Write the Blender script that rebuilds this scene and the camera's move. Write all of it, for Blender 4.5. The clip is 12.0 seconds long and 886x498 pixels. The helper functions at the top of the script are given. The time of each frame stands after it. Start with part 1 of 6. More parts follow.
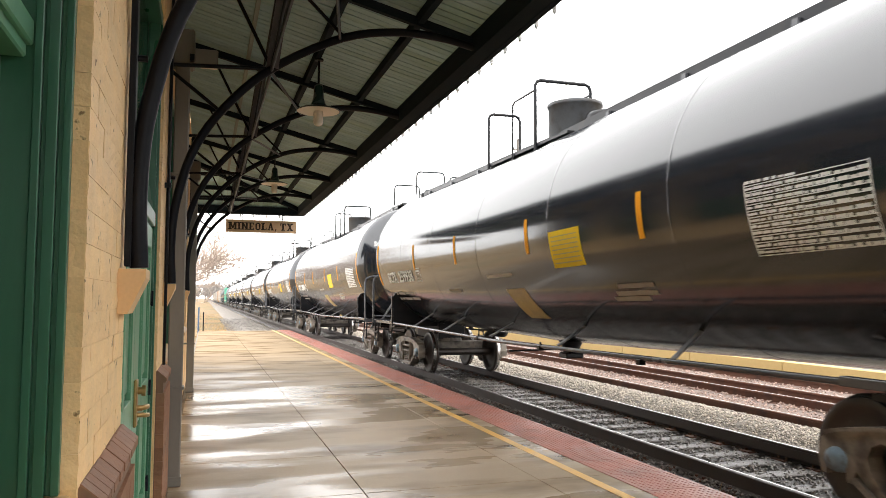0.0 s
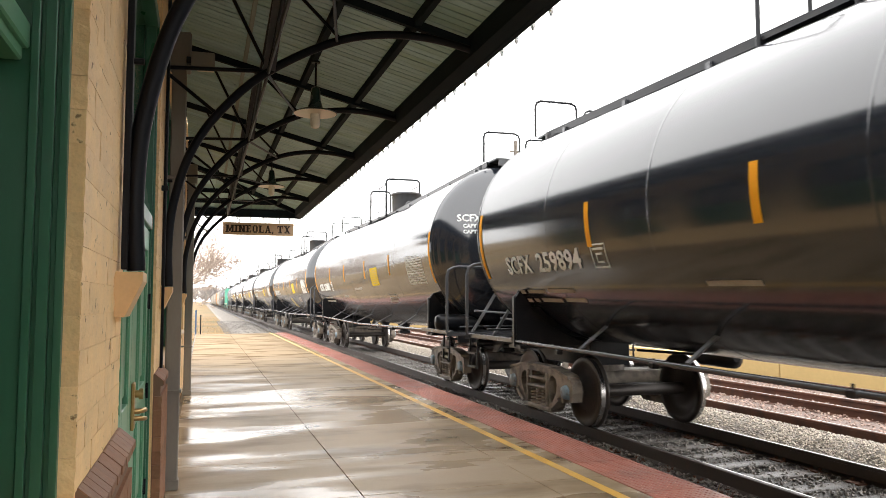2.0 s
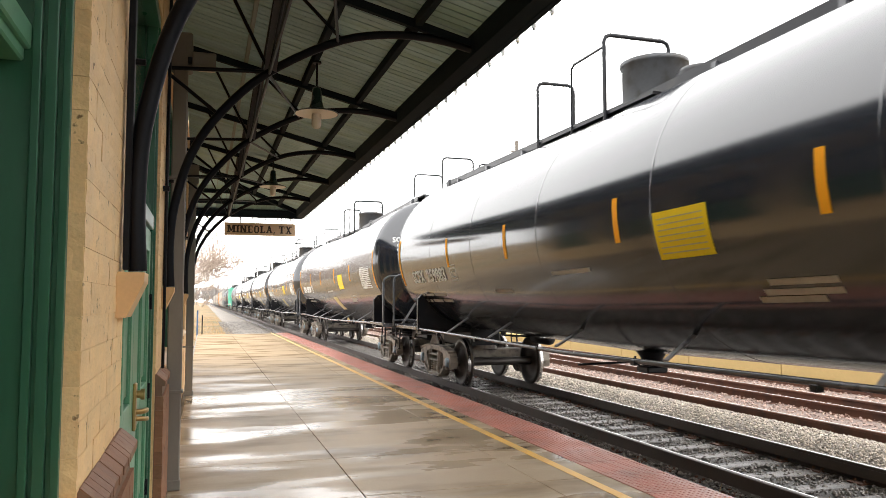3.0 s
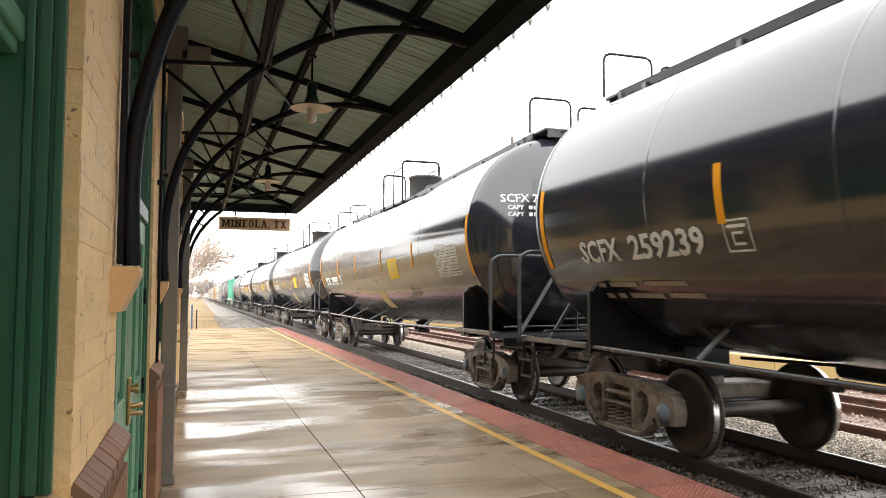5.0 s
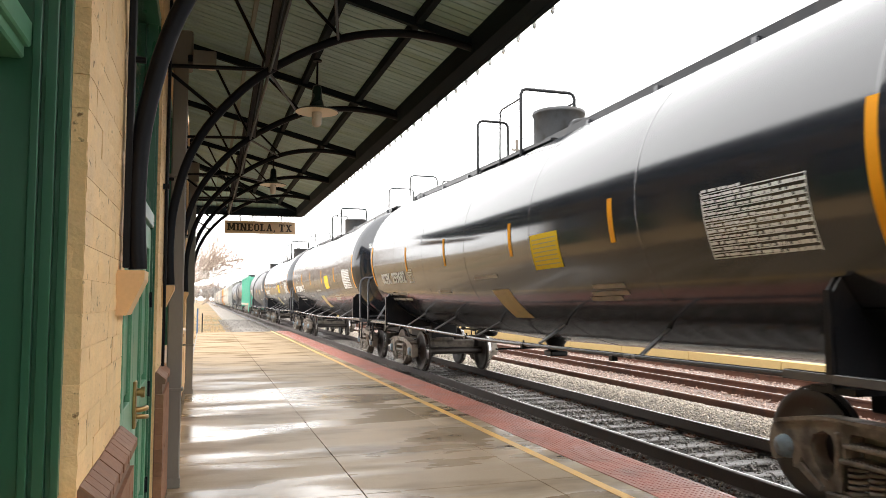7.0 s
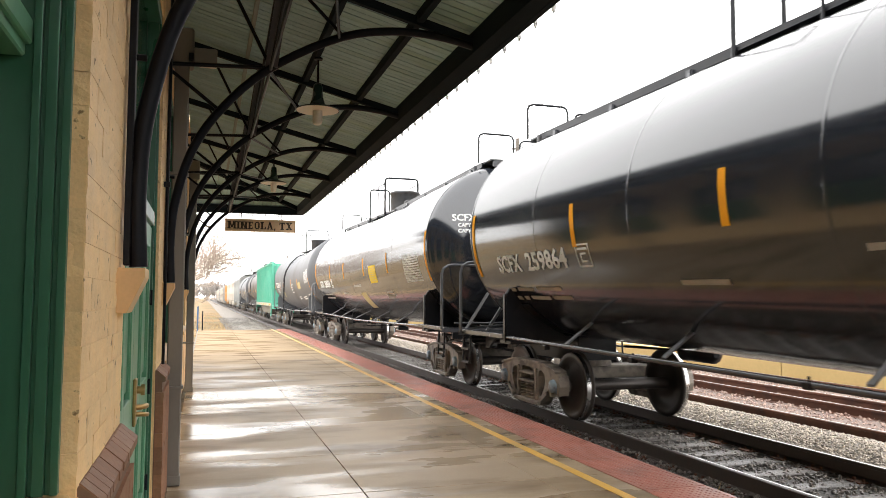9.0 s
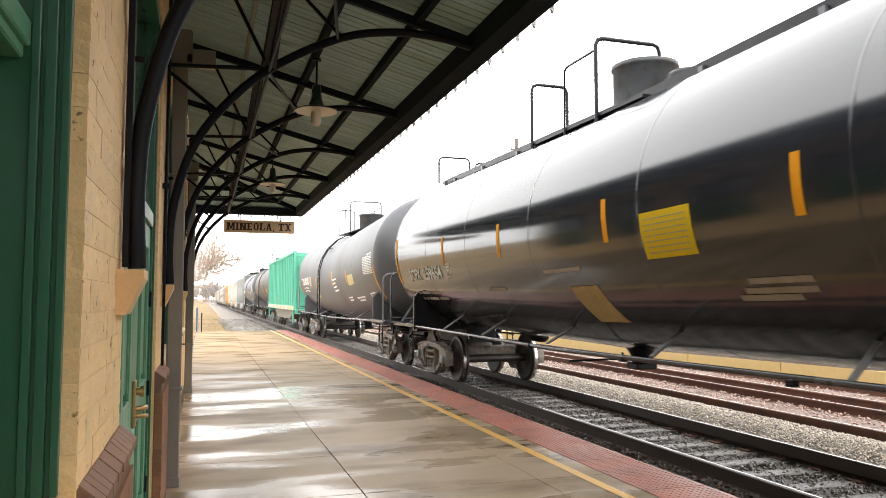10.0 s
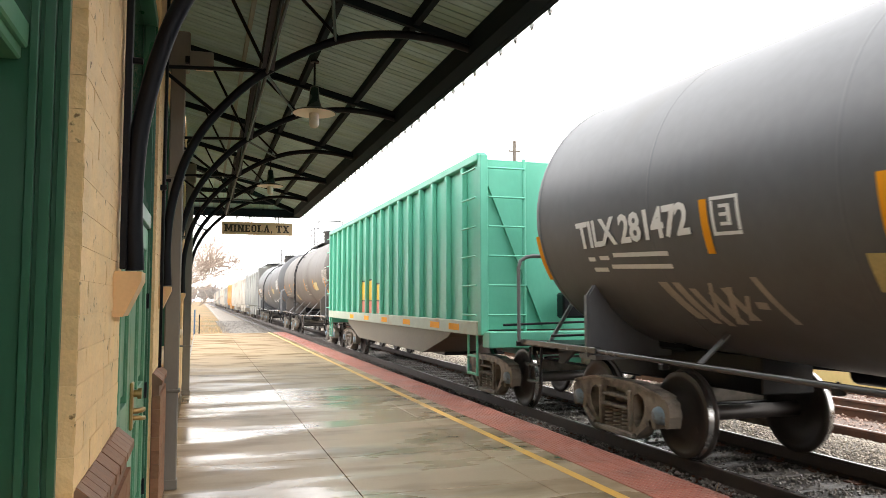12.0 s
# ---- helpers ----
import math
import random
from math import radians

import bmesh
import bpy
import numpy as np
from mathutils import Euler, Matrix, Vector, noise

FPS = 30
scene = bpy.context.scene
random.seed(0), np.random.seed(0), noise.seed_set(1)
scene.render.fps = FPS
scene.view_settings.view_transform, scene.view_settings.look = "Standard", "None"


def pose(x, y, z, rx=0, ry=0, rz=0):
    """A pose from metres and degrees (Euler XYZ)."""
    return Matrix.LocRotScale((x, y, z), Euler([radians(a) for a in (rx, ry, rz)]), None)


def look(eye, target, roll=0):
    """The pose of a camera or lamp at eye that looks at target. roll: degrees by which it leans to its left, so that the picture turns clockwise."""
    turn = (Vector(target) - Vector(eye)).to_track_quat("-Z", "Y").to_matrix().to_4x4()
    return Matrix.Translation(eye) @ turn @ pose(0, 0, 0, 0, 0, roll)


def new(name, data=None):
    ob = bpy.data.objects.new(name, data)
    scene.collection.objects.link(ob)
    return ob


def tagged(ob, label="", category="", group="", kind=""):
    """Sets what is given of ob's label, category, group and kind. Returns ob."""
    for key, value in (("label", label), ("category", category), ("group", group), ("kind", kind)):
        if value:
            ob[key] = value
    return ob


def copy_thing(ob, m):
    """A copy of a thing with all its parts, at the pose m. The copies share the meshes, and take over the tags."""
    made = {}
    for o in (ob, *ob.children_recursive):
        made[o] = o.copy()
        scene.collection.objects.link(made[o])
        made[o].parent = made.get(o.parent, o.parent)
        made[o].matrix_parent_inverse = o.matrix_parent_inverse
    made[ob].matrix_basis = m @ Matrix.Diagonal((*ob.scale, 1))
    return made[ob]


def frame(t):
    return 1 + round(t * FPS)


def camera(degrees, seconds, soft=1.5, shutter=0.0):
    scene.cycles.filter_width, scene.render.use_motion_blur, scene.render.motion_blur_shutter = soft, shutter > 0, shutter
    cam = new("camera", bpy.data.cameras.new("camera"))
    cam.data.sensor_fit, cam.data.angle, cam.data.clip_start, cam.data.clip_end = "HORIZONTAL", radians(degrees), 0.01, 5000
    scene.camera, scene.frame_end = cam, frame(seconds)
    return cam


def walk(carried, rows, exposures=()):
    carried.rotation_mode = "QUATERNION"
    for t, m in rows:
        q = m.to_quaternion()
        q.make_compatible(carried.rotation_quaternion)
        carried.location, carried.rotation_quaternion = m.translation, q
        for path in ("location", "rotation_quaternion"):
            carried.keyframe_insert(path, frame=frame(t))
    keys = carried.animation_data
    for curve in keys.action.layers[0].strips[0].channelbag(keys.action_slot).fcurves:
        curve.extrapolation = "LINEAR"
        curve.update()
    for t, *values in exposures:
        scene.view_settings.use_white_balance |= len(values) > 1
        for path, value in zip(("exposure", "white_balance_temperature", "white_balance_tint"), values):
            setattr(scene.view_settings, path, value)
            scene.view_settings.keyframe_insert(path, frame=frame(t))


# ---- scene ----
# Frame of the place: x across the tracks, y along them, z up from the platform.
EYE = Vector((0.0, 0.0, 1.62))
cam = camera(61.34, 12.0, soft=0.8, shutter=0.07)


def aim(yaw, pitch, lean):
    """A pose at the eye, turned to the right and tilted up by degrees."""
    a, b = radians(yaw), radians(pitch)
    d = Vector((math.sin(a) * math.cos(b), math.cos(a) * math.cos(b), math.sin(b)))
    return look(EYE, EYE + d, lean)


AIMS = (
    (0.0, 17.598, 3.850, 0.170),
    (0.5, 17.472, 3.799, 0.225),
    (1.0, 17.463, 3.846, 0.144),
    (1.5, 17.676, 3.946, 0.046),
    (2.0, 17.798, 4.005, -0.030),
    (2.5, 17.764, 4.017, -0.076),
    (3.0, 17.695, 4.011, -0.086),
    (5.0, 18.076, 3.642, 0.081),
    (5.5, 18.182, 3.723, 0.043),
    (6.0, 18.049, 3.823, 0.031),
    (6.5, 17.785, 3.886, 0.045),
    (7.0, 17.688, 3.888, -0.000),
    (9.0, 17.657, 3.786, 0.166),
    (9.5, 17.643, 3.779, 0.046),
    (10.0, 17.729, 3.839, 0.011),
    (10.5, 17.702, 3.905, -0.011),
    (11.0, 17.643, 3.969, 0.030),
    (11.5, 17.777, 3.994, 0.039),
    (12.0, 17.887, 3.977, -0.009),
)
walk(cam, [(t, aim(a, b, c)) for t, a, b, c in AIMS])

# ---- light: a bright overcast day ----
world = bpy.data.worlds.new("overcast")
scene.world = world
world.use_nodes = True
wn, wl = world.node_tree.nodes, world.node_tree.links
sky = wn.new("ShaderNodeTexSky")
sky.sky_type = "NISHITA"
sky.sun_disc = False
sky.sun_elevation, sky.sun_rotation = radians(48), radians(115)
sky.air_density, sky.dust_density, sky.ozone_density = 1.0, 6.0, 1.0
cloud = wn.new("ShaderNodeMixRGB")
cloud.inputs["Fac"].default_value = 0.88
cloud.inputs["Color2"].default_value = (37.4, 36.9, 36.4, 1)
wl.new(sky.outputs["Color"], cloud.inputs["Color1"])
wl.new(cloud.outputs["Color"], wn["Background"].inputs["Color"])
wn["Background"].inputs["Strength"].default_value = 0.11
sun = new("sun", bpy.data.lights.new("sun", "SUN"))
sun.data.energy, sun.data.angle, sun.data.color = 0.8, radians(25), (1.0, 0.97, 0.93)
sun.matrix_world = look((30, -14, 40), (0, 0, 0))
scene.view_settings.exposure = 0.0


# ---- materials ----
def shader(name, base, rough=0.6, metal=0.0, var=0.25, scale=3.0, fine=40.0, bump=0.15, bump_size=0.004,
           rough_var=0.1, stretch=(1, 1, 1), dirt=None, dirt_scale=1.2, dirt_at=(0.5, 0.7), coat=0.0, spec=0.5,
           per_piece=0.0, island=0.0, ior=1.5, space="Object"):
    """A surface with colour varied at two scales, an optional second colour in stains, and fine relief."""
    m = bpy.data.materials.new(name)
    m.use_nodes = True
    n, l = m.node_tree.nodes, m.node_tree.links
    b = n["Principled BSDF"]
    co = n.new("ShaderNodeTexCoord")
    mp = n.new("ShaderNodeMapping")
    mp.inputs["Scale"].default_value = stretch
    if space == "Place":
        l.new(n.new("ShaderNodeNewGeometry").outputs["Position"], mp.inputs["Vector"])
    else:
        l.new(co.outputs[space], mp.inputs["Vector"])

    def tex(s, detail=4.0):
        t = n.new("ShaderNodeTexNoise")
        t.inputs["Scale"].default_value, t.inputs["Detail"].default_value = s, detail
        l.new(mp.outputs["Vector"], t.inputs["Vector"])
        return t

    def maths(op, a, c, clamp=False):
        k = n.new("ShaderNodeMath")
        k.operation, k.use_clamp = op, clamp
        for i, v in enumerate((a, c)):
            if isinstance(v, (int, float)):
                k.inputs[i].default_value = v
            else:
                l.new(v, k.inputs[i])
        return k.outputs[0]

    big, small = tex(scale), tex(fine, 3.0)
    f = maths("ADD", maths("MULTIPLY", big.outputs["Fac"], 0.6), maths("MULTIPLY", small.outputs["Fac"], 0.4))
    f = maths("ADD", maths("MULTIPLY", maths("SUBTRACT", f, 0.5), 2.6 * var), 1.0)
    if per_piece:
        oi = n.new("ShaderNodeObjectInfo")
        f = maths("ADD", f, maths("MULTIPLY", maths("SUBTRACT", oi.outputs["Random"], 0.5), per_piece))
    if island:
        ge = n.new("ShaderNodeNewGeometry")
        f = maths("ADD", f, maths("MULTIPLY", maths("SUBTRACT", ge.outputs["Random Per Island"], 0.5), island))
    sc = n.new("ShaderNodeVectorMath")
    sc.operation = "SCALE"
    sc.inputs[0].default_value = base
    l.new(f, sc.inputs["Scale"])
    colour = sc.outputs[0]
    if dirt:
        d = tex(dirt_scale, 6.0)
        r = n.new("ShaderNodeMapRange")
        r.inputs["From Min"].default_value, r.inputs["From Max"].default_value = dirt_at
        l.new(d.outputs["Fac"], r.inputs["Value"])
        mx = n.new("ShaderNodeMixRGB")
        mx.inputs["Color2"].default_value = (*dirt, 1)
        l.new(r.outputs[0], mx.inputs["Fac"])
        l.new(colour, mx.inputs["Color1"])
        colour = mx.outputs[0]
    l.new(colour, b.inputs["Base Color"])
    l.new(maths("ADD", maths("MULTIPLY", maths("SUBTRACT", big.outputs["Fac"], 0.5), 2 * rough_var), rough, True), b.inputs["Roughness"])
    b.inputs["Metallic"].default_value = metal
    b.inputs["Coat Weight"].default_value = coat
    b.inputs["Coat Roughness"].default_value = 0.08
    b.inputs["Specular IOR Level"].default_value = spec
    b.inputs["IOR"].default_value = ior
    if bump:
        bp = n.new("ShaderNodeBump")
        bp.inputs["Strength"].default_value, bp.inputs["Distance"].default_value = bump, bump_size
        l.new(small.outputs["Fac"], bp.inputs["Height"])
        l.new(bp.outputs["Normal"], b.inputs["Normal"])
    return m


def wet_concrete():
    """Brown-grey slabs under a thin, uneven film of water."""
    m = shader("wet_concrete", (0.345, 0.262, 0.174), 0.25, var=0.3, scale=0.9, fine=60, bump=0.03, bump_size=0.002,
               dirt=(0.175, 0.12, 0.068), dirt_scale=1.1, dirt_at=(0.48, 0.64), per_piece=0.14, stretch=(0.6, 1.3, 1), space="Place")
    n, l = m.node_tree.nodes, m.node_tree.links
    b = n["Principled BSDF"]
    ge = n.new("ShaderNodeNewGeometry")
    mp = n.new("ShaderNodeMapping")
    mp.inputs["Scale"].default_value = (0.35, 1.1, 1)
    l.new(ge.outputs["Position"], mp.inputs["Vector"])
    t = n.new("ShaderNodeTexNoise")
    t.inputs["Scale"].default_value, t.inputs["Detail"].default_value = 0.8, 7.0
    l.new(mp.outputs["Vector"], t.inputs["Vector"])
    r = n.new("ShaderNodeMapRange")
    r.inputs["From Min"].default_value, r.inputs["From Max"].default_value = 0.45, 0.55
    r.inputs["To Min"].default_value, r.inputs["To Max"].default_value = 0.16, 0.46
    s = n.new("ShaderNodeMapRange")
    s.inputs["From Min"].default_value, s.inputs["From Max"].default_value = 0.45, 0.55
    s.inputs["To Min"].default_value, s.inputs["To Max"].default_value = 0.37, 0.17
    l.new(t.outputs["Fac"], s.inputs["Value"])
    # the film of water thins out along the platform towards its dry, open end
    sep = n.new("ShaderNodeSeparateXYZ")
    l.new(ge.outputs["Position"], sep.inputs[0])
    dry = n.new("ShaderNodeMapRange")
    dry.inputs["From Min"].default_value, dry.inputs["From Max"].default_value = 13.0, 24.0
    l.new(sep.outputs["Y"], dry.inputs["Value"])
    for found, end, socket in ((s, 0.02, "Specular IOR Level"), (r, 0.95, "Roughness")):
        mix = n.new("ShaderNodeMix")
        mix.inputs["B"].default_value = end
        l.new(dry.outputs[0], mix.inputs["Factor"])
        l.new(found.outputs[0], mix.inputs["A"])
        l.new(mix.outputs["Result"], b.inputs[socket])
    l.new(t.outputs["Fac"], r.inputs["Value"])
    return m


def glass(name, tint=(0.8, 0.86, 0.84), clear=1.0):
    m = bpy.data.materials.new(name)
    m.use_nodes = True
    b = m.node_tree.nodes["Principled BSDF"]
    b.inputs["Base Color"].default_value = (*tint, 1)
    b.inputs["Transmission Weight"].default_value = clear
    b.inputs["Roughness"].default_value = 0.04
    b.inputs["IOR"].default_value = 1.45
    return m


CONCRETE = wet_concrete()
CONCRETE_DRY = shader("platform_side_concrete", (0.2, 0.18, 0.15), 0.7, var=0.3, dirt=(0.08, 0.07, 0.06))
TACTILE = shader("red_tactile_tile", (0.39, 0.135, 0.095), 0.38, var=0.3, scale=2.5, fine=70, dirt=(0.22, 0.09, 0.07), dirt_scale=2.0, dirt_at=(0.5, 0.75), per_piece=0.22, rough_var=0.2, space="Place")
LINE_PAINT = shader("worn_yellow_line_paint", (0.72, 0.42, 0.09), 0.35, var=0.25, scale=4, fine=90, dirt=(0.5, 0.36, 0.16), dirt_scale=1.6, dirt_at=(0.5, 0.8))
BRICK_CREAM = shader("cream_painted_brick", (0.93, 0.66, 0.345), 0.6, var=0.22, scale=6, fine=90, bump=0.5, bump_size=0.005, dirt=(0.3, 0.17, 0.07), dirt_scale=26, dirt_at=(0.66, 0.72), per_piece=0.05, space="Place")
MORTAR_CREAM = shader("cream_painted_mortar", (0.9, 0.63, 0.325), 0.75, var=0.25, scale=8, fine=80, bump=0.5)
BRICK_RED = shader("red_brown_brick", (0.25, 0.115, 0.06), 0.6, var=0.35, scale=7, fine=80, bump=0.5, bump_size=0.004, dirt=(0.3, 0.17, 0.1), dirt_scale=6, dirt_at=(0.58, 0.8), per_piece=0.3, space="Place")
MORTAR = shader("grey_mortar", (0.2, 0.125, 0.085), 0.85, var=0.25, bump=0.4)
GREEN = shader("dark_green_gloss_paint", (0.034, 0.138, 0.08), 0.3, var=0.18, scale=4, fine=60, bump=0.04, stretch=(1, 1, 0.2), rough_var=0.12)
GREEN_PALE = shader("door_green_paint", (0.125, 0.33, 0.2), 0.35, var=0.16, scale=4, fine=60, bump=0.04, stretch=(1, 1, 0.2))
DECK = shader("green_painted_boards", (0.33, 0.5, 0.53), 0.55, var=0.32, scale=1.6, fine=50, bump=0.2, stretch=(0.35, 2.2, 1), dirt=(0.29, 0.43, 0.36), dirt_scale=1.8, dirt_at=(0.5, 0.72), island=0.22)
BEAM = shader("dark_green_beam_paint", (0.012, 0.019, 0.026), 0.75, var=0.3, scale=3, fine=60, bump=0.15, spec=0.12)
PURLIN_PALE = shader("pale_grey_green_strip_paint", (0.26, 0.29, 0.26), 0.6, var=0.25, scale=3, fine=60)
POST_PAINT = shader("grey_brown_post_paint", (0.09, 0.084, 0.094), 0.6, var=0.3, scale=4, fine=60)
IRON = shader("black_painted_iron", (0.005, 0.006, 0.010), 0.4, var=0.3, scale=8, fine=120, bump=0.12, spec=0.18)
CORBEL = shader("cream_painted_corbel", (0.76, 0.51, 0.26), 0.5, var=0.12, scale=5, fine=70, bump=0.1)
PIPE_GREY = shader("grey_brown_downspout_paint", (0.2, 0.185, 0.16), 0.4, var=0.15, scale=3, fine=60, bump=0.06, stretch=(1, 1, 0.25))
BRASS = shader("aged_brass", (0.5, 0.33, 0.14), 0.35, metal=0.9, var=0.25, scale=20, fine=120)
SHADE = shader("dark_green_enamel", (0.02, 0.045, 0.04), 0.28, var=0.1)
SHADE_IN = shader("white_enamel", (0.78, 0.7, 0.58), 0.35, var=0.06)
GLOBE = shader("frosted_lamp_glass", (0.8, 0.74, 0.63), 0.25, var=0.05)
SIGN_WOOD = shader("tan_painted_sign_board", (0.66, 0.47, 0.3), 0.55, var=0.2, scale=6, fine=60, stretch=(0.4, 1, 3))
SIGN_DARK = shader("dark_brown_sign_paint", (0.035, 0.02, 0.014), 0.5, var=0.2)
ZINC = shader("pale_grey_drip_metal", (0.35, 0.36, 0.35), 0.4, metal=0.3, var=0.2)
RAIL_SIDE = shader("dark_rail_steel", (0.06, 0.045, 0.037), 0.5, metal=0.2, var=0.3, scale=3, fine=60, bump=0.1, dirt=(0.09, 0.05, 0.035), dirt_scale=4, dirt_at=(0.55, 0.8))
RAIL_RUST = shader("rusty_rail_steel", (0.14, 0.06, 0.035), 0.7, var=0.3, scale=4, fine=60, bump=0.2, dirt=(0.08, 0.04, 0.03), dirt_scale=3)
RAIL_TOP = shader("polished_rail_head", (0.45, 0.44, 0.43), 0.28, metal=1.0, var=0.1, scale=6, fine=80, bump=0.02)
# the pale stain colour is lightened to carry sheen off the wet ties
TIE = shader("weathered_wet_timber", (0.11, 0.097, 0.088), 0.42, var=0.4, scale=3, fine=50, bump=0.6, bump_size=0.008, stretch=(0.6, 6, 1), dirt=(0.3, 0.28, 0.26), dirt_scale=2, dirt_at=(0.46, 0.7), per_piece=0.7)
DOME_GREY = shader("weathered_grey_dome_paint", (0.06, 0.064, 0.07), 0.5, var=0.3, scale=3, fine=30, dirt=(0.035, 0.032, 0.03), dirt_scale=4, dirt_at=(0.52, 0.7))
# platform track stone, darker than the heap between the tracks
BALLAST_DARK = shader("dark_track_ballast", (0.075, 0.066, 0.06), 0.6, var=0.6, scale=12, fine=45, bump=1.0, bump_size=0.03)
BALLAST = shader("grey_crushed_stone_bed", (0.25, 0.22, 0.19), 0.75, var=0.6, scale=10, fine=40, bump=1.0, bump_size=0.03)
STONE = shader("crushed_stone", (0.46, 0.405, 0.335), 0.6, var=0.3, scale=6, fine=50, bump=0.2, island=0.9)
STONE_DARK = shader("dark_crushed_stone", (0.2, 0.18, 0.16), 0.35, var=0.3, scale=6, fine=50, bump=0.2, island=0.9)
BALLAST_RED = shader("reddish_stone_bed", (0.2, 0.145, 0.12), 0.75, var=0.6, scale=10, fine=40, bump=1.0, bump_size=0.03)
STONE_RED = shader("reddish_crushed_stone", (0.42, 0.3, 0.25), 0.65, var=0.3, scale=6, fine=50, bump=0.2, island=0.8)
PALE_CONCRETE = shader("pale_wet_concrete", (0.09, 0.085, 0.075), 0.9, spec=0.08, var=0.15, scale=0.6, fine=12)
GROUND = shader("dry_winter_grass_ground", (0.26, 0.165, 0.078), 0.9, var=0.35, scale=0.25, fine=6, bump=0.6, bump_size=0.05, dirt=(0.13, 0.12, 0.055), dirt_scale=0.12, dirt_at=(0.45, 0.65))
GRASS = shader("dry_straw_grass", (0.44, 0.3, 0.15), 0.85, var=0.3, scale=1.0, fine=10, island=0.6)
YELLOW_WALL = shader("pale_yellow_painted_kerb", (0.62, 0.45, 0.2), 0.8, spec=0.2, var=0.14, scale=0.8, fine=12)
BARK = shader("pale_winter_bark", (0.56, 0.47, 0.4), 0.85, var=0.3, scale=4, fine=30, bump=0.4)
FAR_BARK = shader("hazy_far_twigs", (0.42, 0.39, 0.37), 0.9, var=0.25, scale=0.3, fine=3)
TANK_BLACK = shader("gloss_black_tank_paint", (0.02, 0.023, 0.030), 0.13, var=0.25, scale=0.8, fine=14, bump=0.012, bump_size=0.01, rough_var=0.05, spec=0.5, ior=1.84, coat=0.0, stretch=(1, 0.5, 1))
TANK_GREY = shader("dull_dark_grey_tank_paint", (0.105, 0.11, 0.12), 0.45, var=0.25, spec=0.5, scale=1.0, fine=12, bump=0.03, dirt=(0.095, 0.094, 0.096), dirt_scale=0.9, stretch=(1, 0.7, 0.5))
TANK_DUSTY = shader("dusty_brown_grey_tank_paint", (0.12, 0.108, 0.1), 0.5, var=0.25, scale=1.0, fine=12, bump=0.03, dirt=(0.085, 0.072, 0.065), dirt_scale=1.1, stretch=(1, 0.7, 0.5))
FRAME_BLACK = shader("black_underframe_paint", (0.010, 0.011, 0.014), 0.32, spec=0.2, var=0.35, scale=3, fine=40, bump=0.1, dirt=(0.032, 0.029, 0.027), dirt_scale=2.5, dirt_at=(0.52, 0.8))
TRUCK_STEEL = shader("grimy_brown_cast_steel", (0.24, 0.208, 0.17), 0.55, var=0.4, scale=6, fine=60, bump=0.3, dirt=(0.075, 0.062, 0.052), dirt_scale=5, dirt_at=(0.46, 0.66))
WHEEL_STEEL = shader("worn_wheel_steel", (0.055, 0.047, 0.043), 0.42, metal=0.35, var=0.35, scale=5, fine=60, bump=0.1)
BEARING_BLUE = shader("faded_blue_bearing_cap", (0.2, 0.28, 0.34), 0.45, var=0.3, scale=14, fine=80, dirt=(0.1, 0.08, 0.07), dirt_scale=9)
TREAD = shader("polished_wheel_tread", (0.5, 0.49, 0.48), 0.25, metal=1.0, var=0.15)
# dark gloss bars coloured grey: the sky's reflection is painted in
SHEEN_BAR = shader("grey_bar_paint_with_sky_sheen", (0.19, 0.19, 0.2), 0.35, var=0.3, scale=3, fine=50)
GREY_RAIL = shader("grey_weathered_rail_paint", (0.16, 0.165, 0.175), 0.45, var=0.25, scale=3, fine=50)
# one even dark grey for rails, pipes, deck edges and small gear
RAILING = shader("dark_grey_fitting_paint", (0.07, 0.073, 0.08), 0.24, metal=0.0, var=0.3, scale=3, fine=50)
AMBER = shader("amber_reflective_tape", (0.85, 0.36, 0.015), 0.6, spec=0.15, var=0.12, scale=3, fine=40)
PLACARD = shader("yellow_placard", (0.85, 0.6, 0.02), 0.6, spec=0.15, var=0.1)
PLACARD_WORN = shader("worn_yellow_patch", (0.5, 0.41, 0.18), 0.45, var=0.4, scale=5, fine=40)
WHITE_INK = shader("white_stencil_paint", (0.82, 0.83, 0.82), 0.6, spec=0.2, var=0.12, scale=4, fine=60)
GREY_INK = shader("faded_grey_stencil_paint", (0.4, 0.37, 0.33), 0.6, spec=0.2, var=0.3, scale=6, fine=60)
DARK_INK = shader("dark_stencil_paint", (0.03, 0.03, 0.03), 0.5, var=0.2)
HOPPER_GREEN = shader("sea_green_wagon_paint", (0.125, 0.47, 0.34), 0.45, var=0.16, scale=1.2, fine=20, bump=0.04, stretch=(1, 1, 0.4), dirt=(0.09, 0.38, 0.265), dirt_scale=1.2, dirt_at=(0.5, 0.8))
HOPPER_SILL = shader("pale_grey_green_sill_paint", (0.38, 0.44, 0.36), 0.55, var=0.2, scale=3, fine=30, dirt=(0.4, 0.24, 0.12), dirt_scale=1.3, dirt_at=(0.6, 0.75))
CHUTE = shader("dusty_tan_chute_steel", (0.17, 0.15, 0.115), 0.6, var=0.3, scale=2, fine=20)
GRAFFITI_Y = shader("yellow_spray_paint", (0.85, 0.55, 0.03), 0.5, var=0.2)
GRAFFITI_R = shader("salmon_spray_paint", (0.72, 0.22, 0.16), 0.5, var=0.2)
WHITE_CAR = shader("off_white_wagon_paint", (0.62, 0.58, 0.52), 0.55, var=0.15, scale=1, fine=12, dirt=(0.42, 0.36, 0.3), dirt_scale=0.9)
